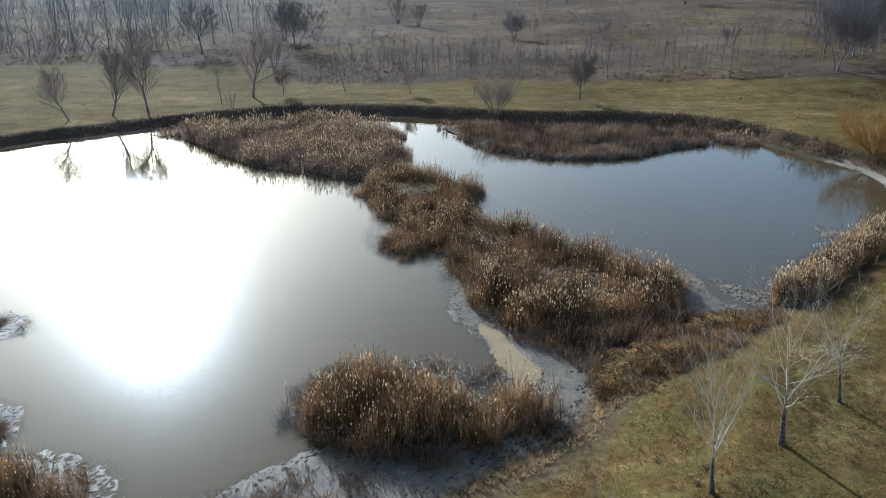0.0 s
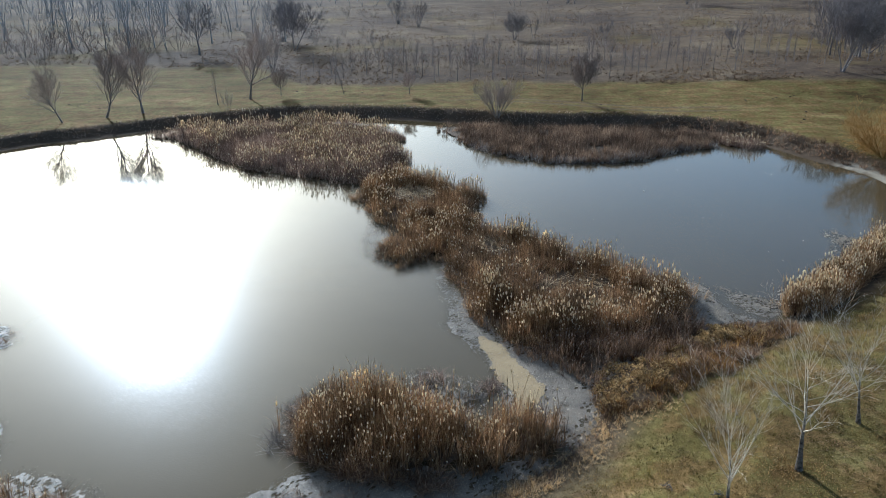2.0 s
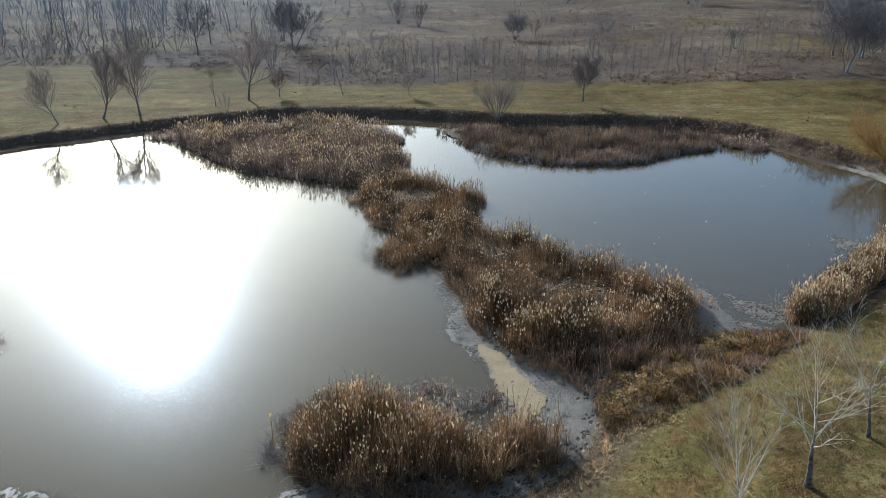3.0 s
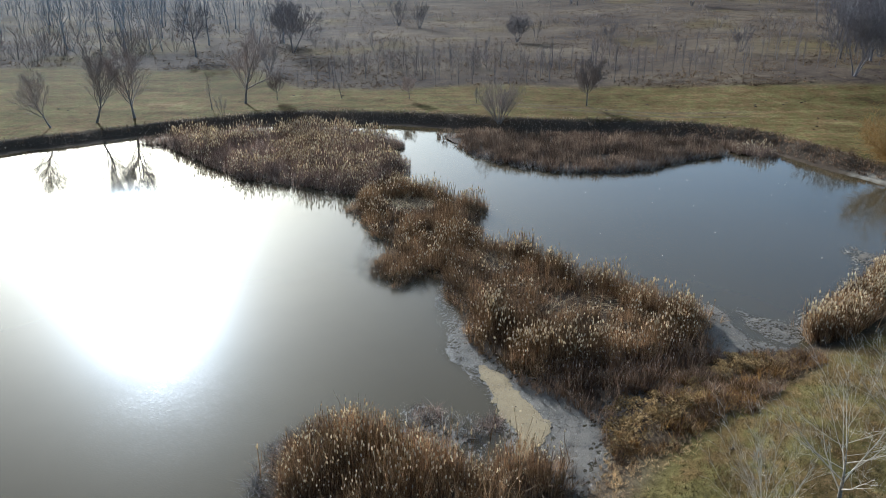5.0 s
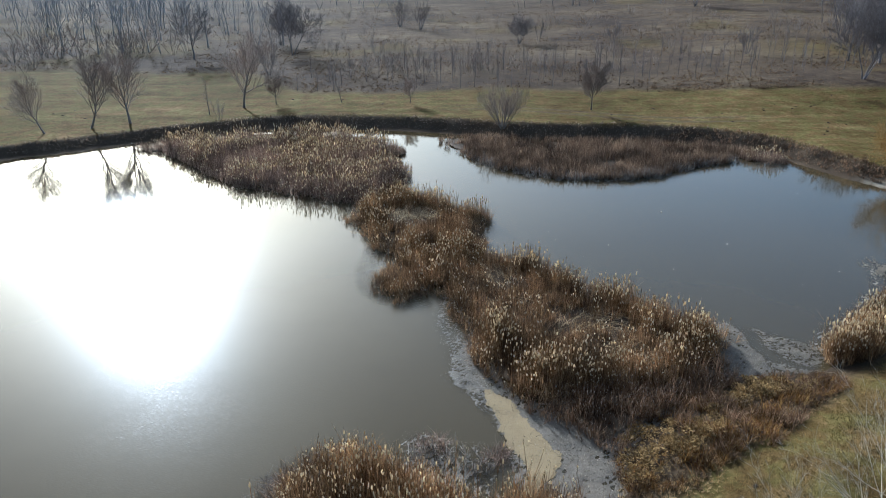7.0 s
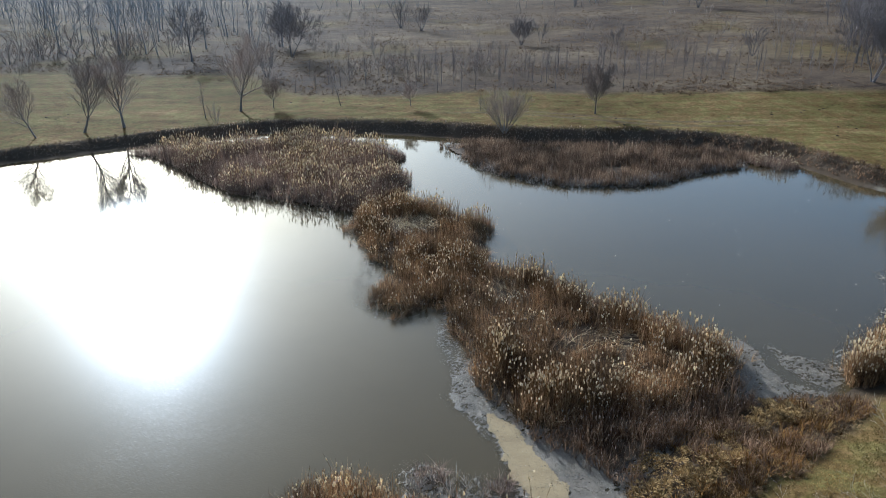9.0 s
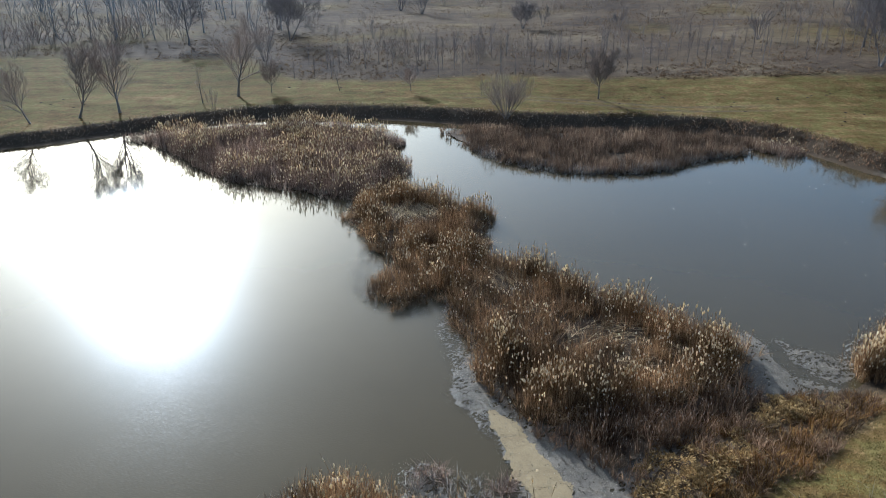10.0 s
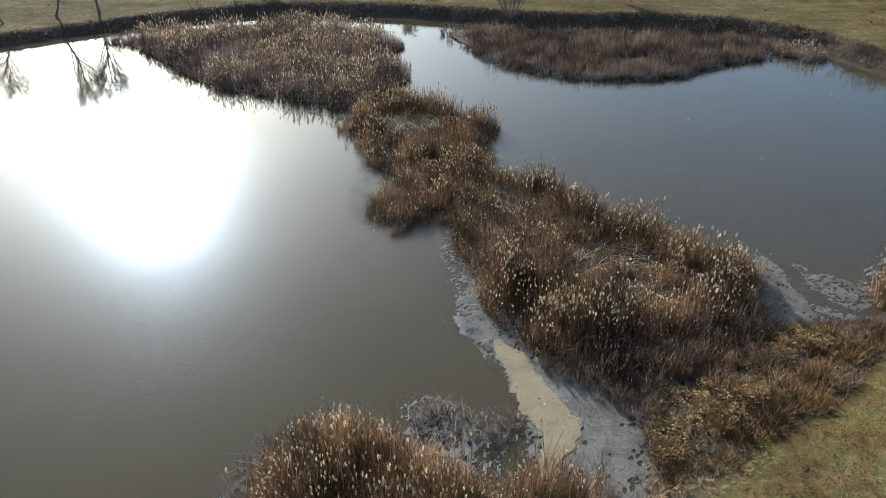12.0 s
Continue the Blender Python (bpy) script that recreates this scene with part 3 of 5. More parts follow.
mat_sheet("fluff_drift", [(1.7, 25.4), (2.3, 24.95), (2.8, 24.6), (2.98, 23.7), (3.4, 22.8), (3.72, 22.2), (4.02, 21.7), (4.17, 20.9), (3.6, 20.3), (2.95, 19.5), (2.55, 19.4), (2.82, 20.2), (2.84, 20.7), (2.52, 21.5), (2.32, 22.1), (2.1, 22.8), (2.0, 23.7), (1.8, 24.2)], FLUFF,
          "cream drift of cattail fluff floating on the water", 12, step=0.05, edge=0.22, height=0.012, level=0.03, freq=2.6, flakes=70)
mat_sheet("grey_scum", [(-10.5, 13.0), (-8.6, 14.4), (-7.0, 14.9), (-6.0, 15.6), (-4.8, 16.5), (-4.0, 17.3), (-2.4, 17.0), (-0.5, 16.8), (1.4, 17.0), (3.0, 17.5), (4.3, 17.5), (2.6, 16.2), (0.8, 14.9), (-0.8, 13.4), (-5.0, 12.3)], CRUST,
          "grey crust of matted debris along the near shore", 13, lace=8.0, step=0.06, holes=0.24, flakes=1275)
mat_sheet("grey_scum", [(-14.8, 16.4), (-12.8, 16.8), (-11.2, 16.2), (-10.2, 15.4), (-9.8, 14.4), (-11.0, 13.2), (-15.0, 13.8)], PALE_CRUST, "pale crust of matted debris round a reed clump", 14, lace=7.0, step=0.07, holes=0.3, flakes=1125)
CORNER = "grey crust of matted debris in the pond's shallow corner"
mat_sheet("grey_scum", [(11.0, 30.6), (11.4, 28.6), (11.2, 27.0), (12.2, 26.0), (13.5, 26.0), (13.7, 27.2), (13.5, 28.3), (13.6, 29.5), (13.2, 30.6), (12.2, 30.9)], CRUST, CORNER, 15, lace=9.0, step=0.06, holes=0.2, flakes=1125, edge=0.25)
mat_sheet("grey_scum", [(13.8, 30.2), (14.6, 29.6), (15.9, 28.7), (16.4, 27.8), (15.9, 27.0), (14.9, 26.7), (14.2, 27.1), (13.85, 28.3)], CRUST, CORNER, 25, lace=9.0, step=0.06, holes=0.3, flakes=1125, edge=0.25)
mat_sheet("grey_scum", [(13.4, 27.4), (13.9, 27.2), (15.4, 26.9), (15.4, 26.1), (13.2, 25.9)], CRUST, CORNER, 26, lace=9.0, step=0.05, holes=0.3, flakes=975)
mat_sheet("grey_scum", [(15.4, 28.3), (16.6, 29.4), (18.9, 31.6), (22.1, 34.5), (22.9, 37.4), (23.6, 37.2), (22.8, 34.6), (19.6, 31.5), (17.2, 28.9), (15.9, 27.7)], PALE_CRUST, "pale crust of debris beside the bank reeds", 27, lace=9.0, step=0.06, holes=0.4, flakes=975)
mat_sheet("grey_scum", [(22.6, 34.8), (23.4, 37.9), (24.2, 37.0), (24.6, 35.2), (25.6, 35.2), (24.2, 33.6)], CRUST, "pale crust of debris beside the bank reeds", 16, lace=7.0, step=0.07, holes=0.3, flakes=1125)
# the paler crust colour offsets the shadow the reeds cast on this mat
mat_sheet("grey_scum", [(-5.7, 18.2), (-5.6, 20.0), (-4.8, 21.2), (-3.8, 21.9), (-2.7, 22.1), (-1.6, 21.6), (-0.9, 22.6), (0.1, 22.4), (0.5, 21.6), (1.3, 22.0), (2.0, 21.4), (2.1, 20.6), (1.9, 19.9), (2.5, 19.4), (0, 18.2), (-4.5, 17.2)], PALE_CRUST,
          "grey crust of matted debris round the near reed bed", 17, lace=6.0, step=0.05, holes=0.46, flakes=1275, edge=0.4)
mat_sheet("grey_scum", [(-20.6, 24.2), (-18.6, 23.9), (-17.9, 24.5), (-18.2, 25.4), (-19.0, 26.2), (-20.6, 26.8)], PALE_CRUST, "pale crust of debris round a small reed clump", 20, lace=9.0, step=0.06, holes=0.3, flakes=1125, edge=0.3)
mat_sheet("grey_scum", [(-17.4, 19.7), (-15.8, 19.6), (-14.9, 18.7), (-14.4, 17.4), (-14.7, 16.5), (-17.4, 16.2)], PALE_CRUST, "pale crust of debris round a dark reed clump", 21, lace=9.0, step=0.06, holes=0.3, flakes=1125, edge=0.3)
mat_sheet("grey_scum", [(-4.5, 39.8), (-3.5, 40.7), (-3.2, 37.2), (-3.4, 34.6), (-2.4, 32.7), (-0.4, 32.8), (-0.2, 31.8), (-2.4, 31.7), (-4.3, 33.8), (-4.5, 36.5)], PALE_CRUST, "pale film of debris along a reed bed", 18, lace=9.0, step=0.05, holes=0.52, flakes=975)
mat_sheet("grey_scum", [(-33.5, 57.0), (-30.0, 58.0), (-27.0, 60.0), (-28.5, 61.6), (-32.0, 58.7), (-36.0, 56.5)], LITTER, "dark mats of rotten weed along the far shore", 19, holes=0.62, freq=0.8)


# ---- reeds ----
def plant_templates(seed, count, leaves, height, head=True, segs=3, sides=5, width=0.022, straggle=0.5, stem=True, head_size=1.0, lift=(1.05, 1.52)):
    """A few model plants: stem, blades and a fluffed seed head. Material 0 is the stalk, 1 the head."""
    rng, res = random.Random(seed), []
    for _ in range(count):
        p, h = Pile(), height * rng.uniform(0.85, 1.15)
        bend = [rng.uniform(-0.06, 0.06) for _ in range(2)]
        if stem:
            tube(p, [(0, 0, 0), (bend[0] * 0.4, bend[1] * 0.4, h * 0.5), (bend[0], bend[1], h)], [0.008, 0.007, 0.005], 3)
        for leaf in range(leaves):
            a = rng.uniform(0, 6.283)
            blade(p, (0.05 * math.cos(a), 0.05 * math.sin(a), rng.uniform(0, 0.2) * h), a + rng.uniform(-0.5, 0.5), h * rng.uniform(0.45, 0.92 if head else 1.0), width * rng.uniform(0.7, 1.3),
                  rng.uniform(*lift), rng.uniform(0.05, 0.7 + 1.9 * straggle * rng.random() ** 2), segs)
        if head and rng.random() < 0.93:
            L, r = rng.uniform(0.12, 0.2) * head_size, rng.uniform(0.020, 0.032) * head_size
            top = np.array([bend[0], bend[1], h])
            off = rng.uniform(-0.018, 0.018)
            lathe(p, top, [(0, 0, -L), (off * 0.3, 0, -L * 0.86), (off, off, -L * 0.4), (off * 0.5, 0, -0.05 * L), (0, 0, L * 0.1)], [r * 0.75, r * 1.1, r * 0.85], sides, 1)
            tube(p, [top, top + (0.0, 0.0, 0.14)], [0.004, 0.002], 3)
        v, t, m = p.arrays()
        res.append((v, t, m))
    return res


def in_bed(poly, density, rng, ragged=0.5, clump=0.35, freq=0.8, seed=0):
    """Places in an outline with a ragged rim and uneven cover; also how deep inside each one is."""
    lo, hi = poly.min(0) - ragged, poly.max(0) + ragged
    n = int((hi[0] - lo[0]) * (hi[1] - lo[1]) * density)
    x, y = rng.uniform(lo[0], hi[0], n), rng.uniform(lo[1], hi[1], n)
    d = edge_distance(poly, x, y) * np.where(inside(poly, x, y), 1, -1)
    d = d + ragged * 2 * (fbm(x * 0.9, y * 0.9, seed, 3) - 0.5)
    keep = (d > 0) & (rng.random_sample(n) < 1 - clump + clump * 2 * (fbm(x * freq, y * freq, seed + 3, 2) - 0.25))
    return x[keep], y[keep], d[keep]


def reed_bed(outline, templates, density, label, seed, mats, low=0.42, ragged=0.55, clump=0.75, size=(0.8, 1.15), lean=0.16, gaps=(), litter=True, level=0.0, straw=0.0, name="reed_bed", category="reeds", wind=None, bare=None, heads=0.5, crests=(), rim=1.3, dips=(), even=False):
    """A stand of reeds over its own bed of litter; gaps are trampled hollows (x, y, radius)."""
    rng = np.random.RandomState(seed)
    poly = rounded(outline)
    x, y, d = in_bed(poly, density, rng, ragged, clump, seed=seed)
    keep = np.ones(len(x), bool)
    for gx, gy, gr in gaps:
        keep &= (np.hypot(x - gx, y - gy) > gr * (0.6 + 0.8 * vnoise(x * 1.5, y * 1.5, seed + 1))) | (rng.random_sample(len(x)) < 0.08)
    x, y, d = x[keep], y[keep], d[keep]
    for cx, cy, cr in crests:
        k = int(85 * cr * cr)
        x, y, d = np.append(x, rng.normal(cx, cr * 0.55, k)), np.append(y, rng.normal(cy, cr * 0.5, k)), np.append(d, np.full(k, 0.9))
    n = len(x)
    tall = rng.uniform(size[0], size[1], n) * (low + (1 - low) * smooth(0, rim, d)) * (0.62 + 0.76 * fbm(x * 0.55, y * 0.55, seed + 7, 3)) * (0.72 + 0.56 * fbm(x * 1.7, y * 1.7, seed + 8, 2))
    for cx, cy, cr, cut in dips:
        tall *= 1 - cut * np.exp(-((x - cx) ** 2 + (y - cy) ** 2) / cr ** 2)
    z = np.full(n, level) if level is not None else ground_height(x, y)
    pick = rng.randint(0, len(templates), n)
    if bare:
        chance = heads * 2 * smooth(0.34, 0.64, fbm(x * 0.55, y * 0.55, seed + 77, 3))
        for cx, cy, cr in crests:
            chance = np.maximum(chance, 1.0 * np.exp(-((x - cx) ** 2 + (y - cy) ** 2) / cr ** 2))
        pick = np.where(rng.random_sample(n) < chance, pick, len(templates) + rng.randint(0, len(bare), n))
        templates = templates + bare
    p = Pile()
    ld = rng.uniform(0, 6.283, n) if wind is None else rng.normal(wind, 0.9, n)
    scatter(p, templates, np.stack([x, y, z], 1), rng.uniform(0, 6.283, n), np.stack([tall if even else 0.7 + 0.3 * tall, tall], 1), np.abs(rng.normal(0, lean, n)), ld, pick)
    bed = part(name, p, mats)
    if straw > 0:
        q = Pile()
        sticks = plant_templates(seed + 50, 5, 2, 0.8, False, 2, 3, 0.026)
        for gx, gy, gr in gaps:
            k = int(straw * gr * gr)
            px, py = gx + rng.normal(0, gr * 0.55, k), gy + rng.normal(0, gr * 0.5, k)
            scatter(q, sticks, np.stack([px, py, np.full(k, 0.08) + rng.uniform(0, 0.22, k)], 1), rng.uniform(0, 6.28, k), rng.uniform(0.7, 1.3, k), rng.normal(1.42, 0.12, k), rng.normal(rng.uniform(0, 6.28), 0.4, k), rng.randint(0, 5, k))
        part("fallen_stalk_layer", q, [STRAW], bed, "pale trampled stalks lying flat")
    if litter:
        mat_sheet("litter", outline, LITTER, "", seed + 31, step=0.22, edge=ragged * 0.8, height=0.14, level=0.0, parent=bed, inset=0.55)
    return tagged(bed, label, category, kind="stuff")


CATTAIL = plant_templates(1, 14, 8, 1.6, True, 3, 6, 0.016, 0.35, head_size=0.8, lift=(1.2, 1.54))
CATTAIL_BARE = plant_templates(2, 14, 9, 1.35, False, 2, 5, 0.019, 1.2, lift=(0.8, 1.54))
BARE_MID = plant_templates(8, 16, 7, 1.2, False, 2, 4, 0.023, 1.3, lift=(0.7, 1.54))
CATTAIL_MID = plant_templates(3, 14, 6, 1.42, True, 2, 5, 0.018, 0.5, head_size=1.0, lift=(1.2, 1.54))
CATTAIL_FAR = plant_templates(4, 14, 5, 1.4, True, 2, 4, 0.024, 0.8, head_size=1.1)
REED_FAR = plant_templates(5, 8, 6, 1.0, False, 1, 3, 0.034, 0.9)

reed_bed([(-5.3, 19.2), (-4.8, 17.8), (-3.9, 16.9), (-2.4, 16.5), (-0.5, 16.3), (1.0, 16.5), (1.9, 16.9), (1.9, 18.3), (0.9, 19.3), (-0.2, 20.0), (-1.4, 20.9), (-2.8, 21.5), (-4.4, 20.8)],
         CATTAIL, 62, "dense brown cattails with pale fluffy heads standing in shallow water", 101, [STALK, HEAD], bare=CATTAIL_BARE, heads=0.55, size=(0.8, 1.15), rim=0.9)
reed_bed([(-5.3, 20.0), (-5.3, 18.3), (-4.8, 17.3), (-3.9, 16.5), (-2.4, 16.0), (-0.4, 15.8), (0.4, 15.7), (0.2, 16.6), (-0.6, 16.6), (-2.4, 16.8), (-3.6, 17.3), (-4.4, 18.2), (-4.7, 19.3), (-4.7, 20.4)],
         CATTAIL_BARE, 70, "broken rusty brown leaves leaning round the foot of the cattails", 118, [REED_BROWN], size=(0.3, 0.55), lean=0.75, clump=0.6, litter=False, name="reed_fringe", rim=0.3)
reed_bed([(-5.9, 20.4), (-6.1, 18.6), (-5.8, 17.3), (-5.2, 17.0), (-5.3, 18.4), (-5.2, 19.8), (-4.7, 20.8), (-5.0, 21.1)],
         CATTAIL_BARE, 75, "pale grey broken leaves lying in the water's edge", 119, [FRINGE], size=(0.22, 0.5), lean=1.0, clump=0.9, litter=False, name="reed_fringe", rim=0.3)
reed_bed([(1.2, 16.4), (2.8, 16.9), (3.9, 17.6), (4.4, 18.6), (3.9, 19.4), (2.6, 19.3), (1.4, 18.6), (0.6, 17.4)],
         CATTAIL, 60, "lower brown cattails with pale heads beside the shore", 111, [STALK, HEAD], bare=CATTAIL_BARE, heads=0.5, size=(0.6, 0.9), rim=0.6, crests=[(3.4, 18.9, 0.8), (2.4, 18.8, 0.6)])
for seed, cx, cy in ((112, -0.4, 21.8), (113, 1.4, 21.3)):
    reed_bed([(cx - 0.6, cy - 0.3), (cx + 0.5, cy - 0.4), (cx + 0.7, cy + 0.3), (cx - 0.3, cy + 0.5)], CATTAIL_BARE, 60, "small clump of broken dead reeds rising from the debris", seed, [STALK_FAR, HEAD], size=(0.35, 0.7), lean=0.4, litter=False)
reed_bed([(0.1, 33.7), (0.4, 31.6), (0.9, 29.8), (1.5, 27.5), (1.9, 25.6), (2.7, 24.9), (3.7, 24.5), (5.4, 24.7), (7.4, 25.0), (9.4, 25.7), (11.0, 27.3), (12.4, 28.9), (11.2, 30.5), (9.3, 32.0), (7.4, 33.8), (6.0, 35.4), (4.4, 36.9), (2.8, 37.7), (1.6, 36.6)],
         CATTAIL_MID, 79, "brown cattail stand with fluffy heads and trampled hollows", 102, [STALK, HEAD], bare=BARE_MID, heads=0.32, ragged=0.7, rim=0.8, low=0.5, size=(0.6, 0.92), lean=0.12,
         dips=[(2.8, 33.4, 1.1, 0.45), (7.4, 28.8, 1.4, 0.35), (5.4, 29.4, 1.0, 0.3), (8.0, 30.4, 1.0, 0.35)],
         gaps=[(3.3, 34.9, 1.1), (8.0, 30.0, 0.95), (7.1, 28.1, 0.6), (8.7, 27.2, 0.8), (9.6, 28.6, 0.5), (5.4, 29.6, 0.5), (6.4, 30.9, 0.5), (4.2, 32.2, 0.45), (6.1, 27.4, 0.4), (3.3, 29.0, 0.4)], straw=60,
         crests=[(4.0, 26.2, 1.0), (5.8, 25.8, 1.0), (7.6, 26.2, 1.1), (9.4, 26.8, 1.1), (10.8, 28.4, 1.2), (11.6, 29.3, 0.8), (10.0, 31.0, 0.9), (8.2, 32.6, 1.0), (4.6, 36.4, 0.9), (2.6, 28.6, 0.8), (6.4, 34.4, 0.7)])
reed_bed([(-6.4, 43.6), (-4.9, 41.8), (-3.8, 39.6), (-2.8, 38.4), (-2.9, 36.6), (-3.3, 35.0), (-2.9, 33.1), (-1.6, 32.6), (-0.7, 32.9), (0.1, 33.9), (1.4, 34.4), (2.2, 36.8), (2.2, 40.0), (3.3, 43.6), (1.2, 45.2), (-1.6, 48.4), (-4.6, 47.6)],
         CATTAIL_MID, 72, "dark brown cattail stand reaching across the pond", 103, [STALK, HEAD], bare=BARE_MID, heads=0.34, ragged=0.8, rim=0.9, low=0.4, size=(0.6, 0.92), dips=[(-1.7, 42.7, 1.5, 0.5)], gaps=[(-2.2, 44.2, 1.6), (-0.8, 43.7, 1.1), (-0.4, 38.6, 0.6)], straw=80, crests=[(-2.6, 47.0, 1.4), (-0.6, 46.4, 1.0), (2.0, 43.8, 0.8)])
reed_bed([(-27.4, 60.9), (-24.2, 59.6), (-21.6, 57.6), (-19.2, 55.0), (-16.8, 52.2), (-14.5, 50.2), (-11.7, 48.8), (-9.4, 47.6), (-7.2, 46.8), (-4.8, 46.8), (-2.2, 52.2), (-2.3, 54.8), (-4.0, 56.8), (-2.6, 59.8), (-4.4, 61.6), (-7.0, 63.6), (-10.0, 64.8), (-15.0, 64.8), (-20.0, 63.4), (-24.7, 61.6)],
         CATTAIL_FAR, 37, "broad mauve brown cattail stand tipped with silvery heads", 104, [STALK_FAR, HEAD], bare=REED_FAR, heads=0.75, clump=0.5, low=0.45, rim=1.3)
reed_bed([(-0.6, 63.6), (1.2, 59.4), (3.5, 55.8), (5.7, 53.6), (8.2, 52.1), (11.2, 51.5), (14.5, 51.9), (17.0, 53.0), (20.0, 55.1), (22.4, 55.9), (24.3, 57.2), (26.4, 57.0), (26.2, 59.2), (24.3, 61.4), (21.6, 62.4), (17.2, 63.2), (11.8, 63.3), (6.8, 63.7), (1.3, 65.0)],
         REED_FAR, 52, "low brown reeds filling the far shallows below the bank", 105, [REED_BROWN, HEAD], low=0.55, rim=1.0, size=(0.6, 1.1), clump=0.9, lean=0.5)
reed_bed([(1.6, 59.8), (3.2, 55.6), (5.5, 53.3), (8.2, 51.8), (11.2, 51.2), (14.5, 51.6), (17.2, 52.8), (20.2, 54.9), (22.6, 55.7), (24.4, 57.0), (22.2, 57.6), (19.8, 56.6), (16.4, 54.6), (14.2, 53.6), (11.2, 53.2), (8.6, 53.8), (6.6, 55.2), (4.6, 57.2)],
         REED_FAR, 30, "grey broken leaves along the edge of the far reeds", 115, [FRINGE], size=(0.35, 0.7), lean=0.6, clump=0.8, litter=False, name="reed_fringe", rim=0.6)
reed_bed([(24.2, 57.6), (24.6, 56.6), (26.6, 55.6), (28.0, 56.0), (27.4, 58.2), (25.6, 59.0)], CATTAIL_MID, 45, "clump of cattails with bright silvery heads at the bank's foot", 106, [STALK_FAR, HEAD])
reed_bed([(15.4, 27.2), (16.4, 26.2), (18.2, 27.2), (20.8, 29.4), (24.2, 32.4), (27.4, 35.4), (27.0, 36.8), (24.6, 35.6), (22.2, 34.0), (19.0, 31.0), (16.7, 28.6)],
         CATTAIL_MID, 85, "pale gold cattails lining the grassy bank", 107, [STALK, HEAD], level=None, bare=BARE_MID, heads=0.5, size=(0.8, 1.15), clump=0.4, low=0.6, rim=0.7, ragged=0.35, crests=[(17.0, 27.7, 1.0), (18.6, 29.0, 1.0), (20.2, 30.3, 1.0), (21.8, 31.7, 1.0), (23.4, 33.1, 1.0), (25.0, 34.5, 1.0), (26.3, 35.6, 0.8)])
for seed, cx, cy, r in ((108, -20.1, 25.4, 0.8), (116, -18.5, 24.7, 0.38), (117, -18.7, 25.6, 0.2)):
    reed_bed([(cx + r * math.cos(a), cy + 0.8 * r * math.sin(a)) for a in (0.2, 1.3, 2.5, 3.6, 5.0)], CATTAIL_BARE, 90, "small dark reed clump in the open water", seed, [DARK_SEDGE, HEAD], size=(0.3, 0.55), lean=0.45, ragged=0.25)
reed_bed([(-17.0, 19.3), (-16.2, 19.0), (-15.3, 18.0), (-15.2, 16.9), (-17.0, 16.6)], CATTAIL_BARE, 75, "dark reed clump in the open water", 109, [DARK_SEDGE, HEAD], size=(0.35, 0.6), lean=0.45, ragged=0.4)
reed_bed([(-14.6, 15.8), (-13.0, 16.3), (-11.6, 15.8), (-10.9, 14.6), (-11.4, 13.4), (-14.6, 13.4)], CATTAIL, 60, "pale cattail clump by the near shore", 110, [STALK, HEAD], size=(0.5, 0.8), bare=CATTAIL_BARE, heads=0.6)

# ---- low sedges and grasses ----
def cushion_templates(seed, count, blades, size):
    """Leafy cushions: many short blades over a low dome."""
    rng, res = random.Random(seed), []
    for _ in range(count):
        p = Pile()
        for _ in range(blades):
            a, r = rng.uniform(0, 6.283), size * 0.55 * math.sqrt(rng.random())
            z = 1.05 * size * (1 - (r / (size * 0.6)) ** 2)
            blade(p, (r * math.cos(a), r * math.sin(a), z * 0.7), a + rng.uniform(-0.9, 0.9), size * rng.uniform(0.16, 0.32), size * 0.12, rng.uniform(0.2, 1.3), rng.uniform(0.2, 1.4), 2)
        res.append(p.arrays())
    return res


TUFT = plant_templates(6, 10, 10, 0.42, False, 2, 3, 0.024, 1.2, False, lift=(0.7, 1.5))
WEED = plant_templates(9, 8, 7, 0.55, True, 2, 3, 0.02, 0.9, True, 0.45)
FINE_TUFT = plant_templates(7, 12, 7, 0.075, False, 1, 3, 0.014, 0.9, False, lift=(0.2, 1.1))
FIELD_TUFT = plant_templates(12, 10, 7, 0.55, False, 1, 3, 0.07, 0.9, False, lift=(0.35, 1.3))
CUSHION = cushion_templates(10, 8, 60, 0.3)
reed_bed(SHORE, TUFT, 55, "dark brown grass tussocks along the shore", 120, [DARK_SEDGE], gaps=[(6.7, 22.5, 1.0), (7.6, 22.3, 0.8), (7.2, 20.8, 1.0), (8.3, 21.4, 0.7), (11.3, 24.7, 1.0), (9.4, 22.8, 0.7)], level=None, litter=False, name="shore_tussocks", category="grass", size=(0.6, 1.15), clump=0.75, lean=0.3, low=0.75, even=True)
reed_bed(SHORE, TUFT, 85, "rusty brown sedge along the shore", 124, [SEDGE], gaps=[(6.7, 22.5, 1.0), (7.6, 22.3, 0.8), (7.2, 20.8, 1.0), (8.3, 21.4, 0.7), (11.3, 24.7, 1.0), (9.4, 22.8, 0.7)], level=None, litter=False, name="sedge", category="sedge", size=(0.6, 1.2), clump=0.9, lean=0.3, low=0.75, even=True)
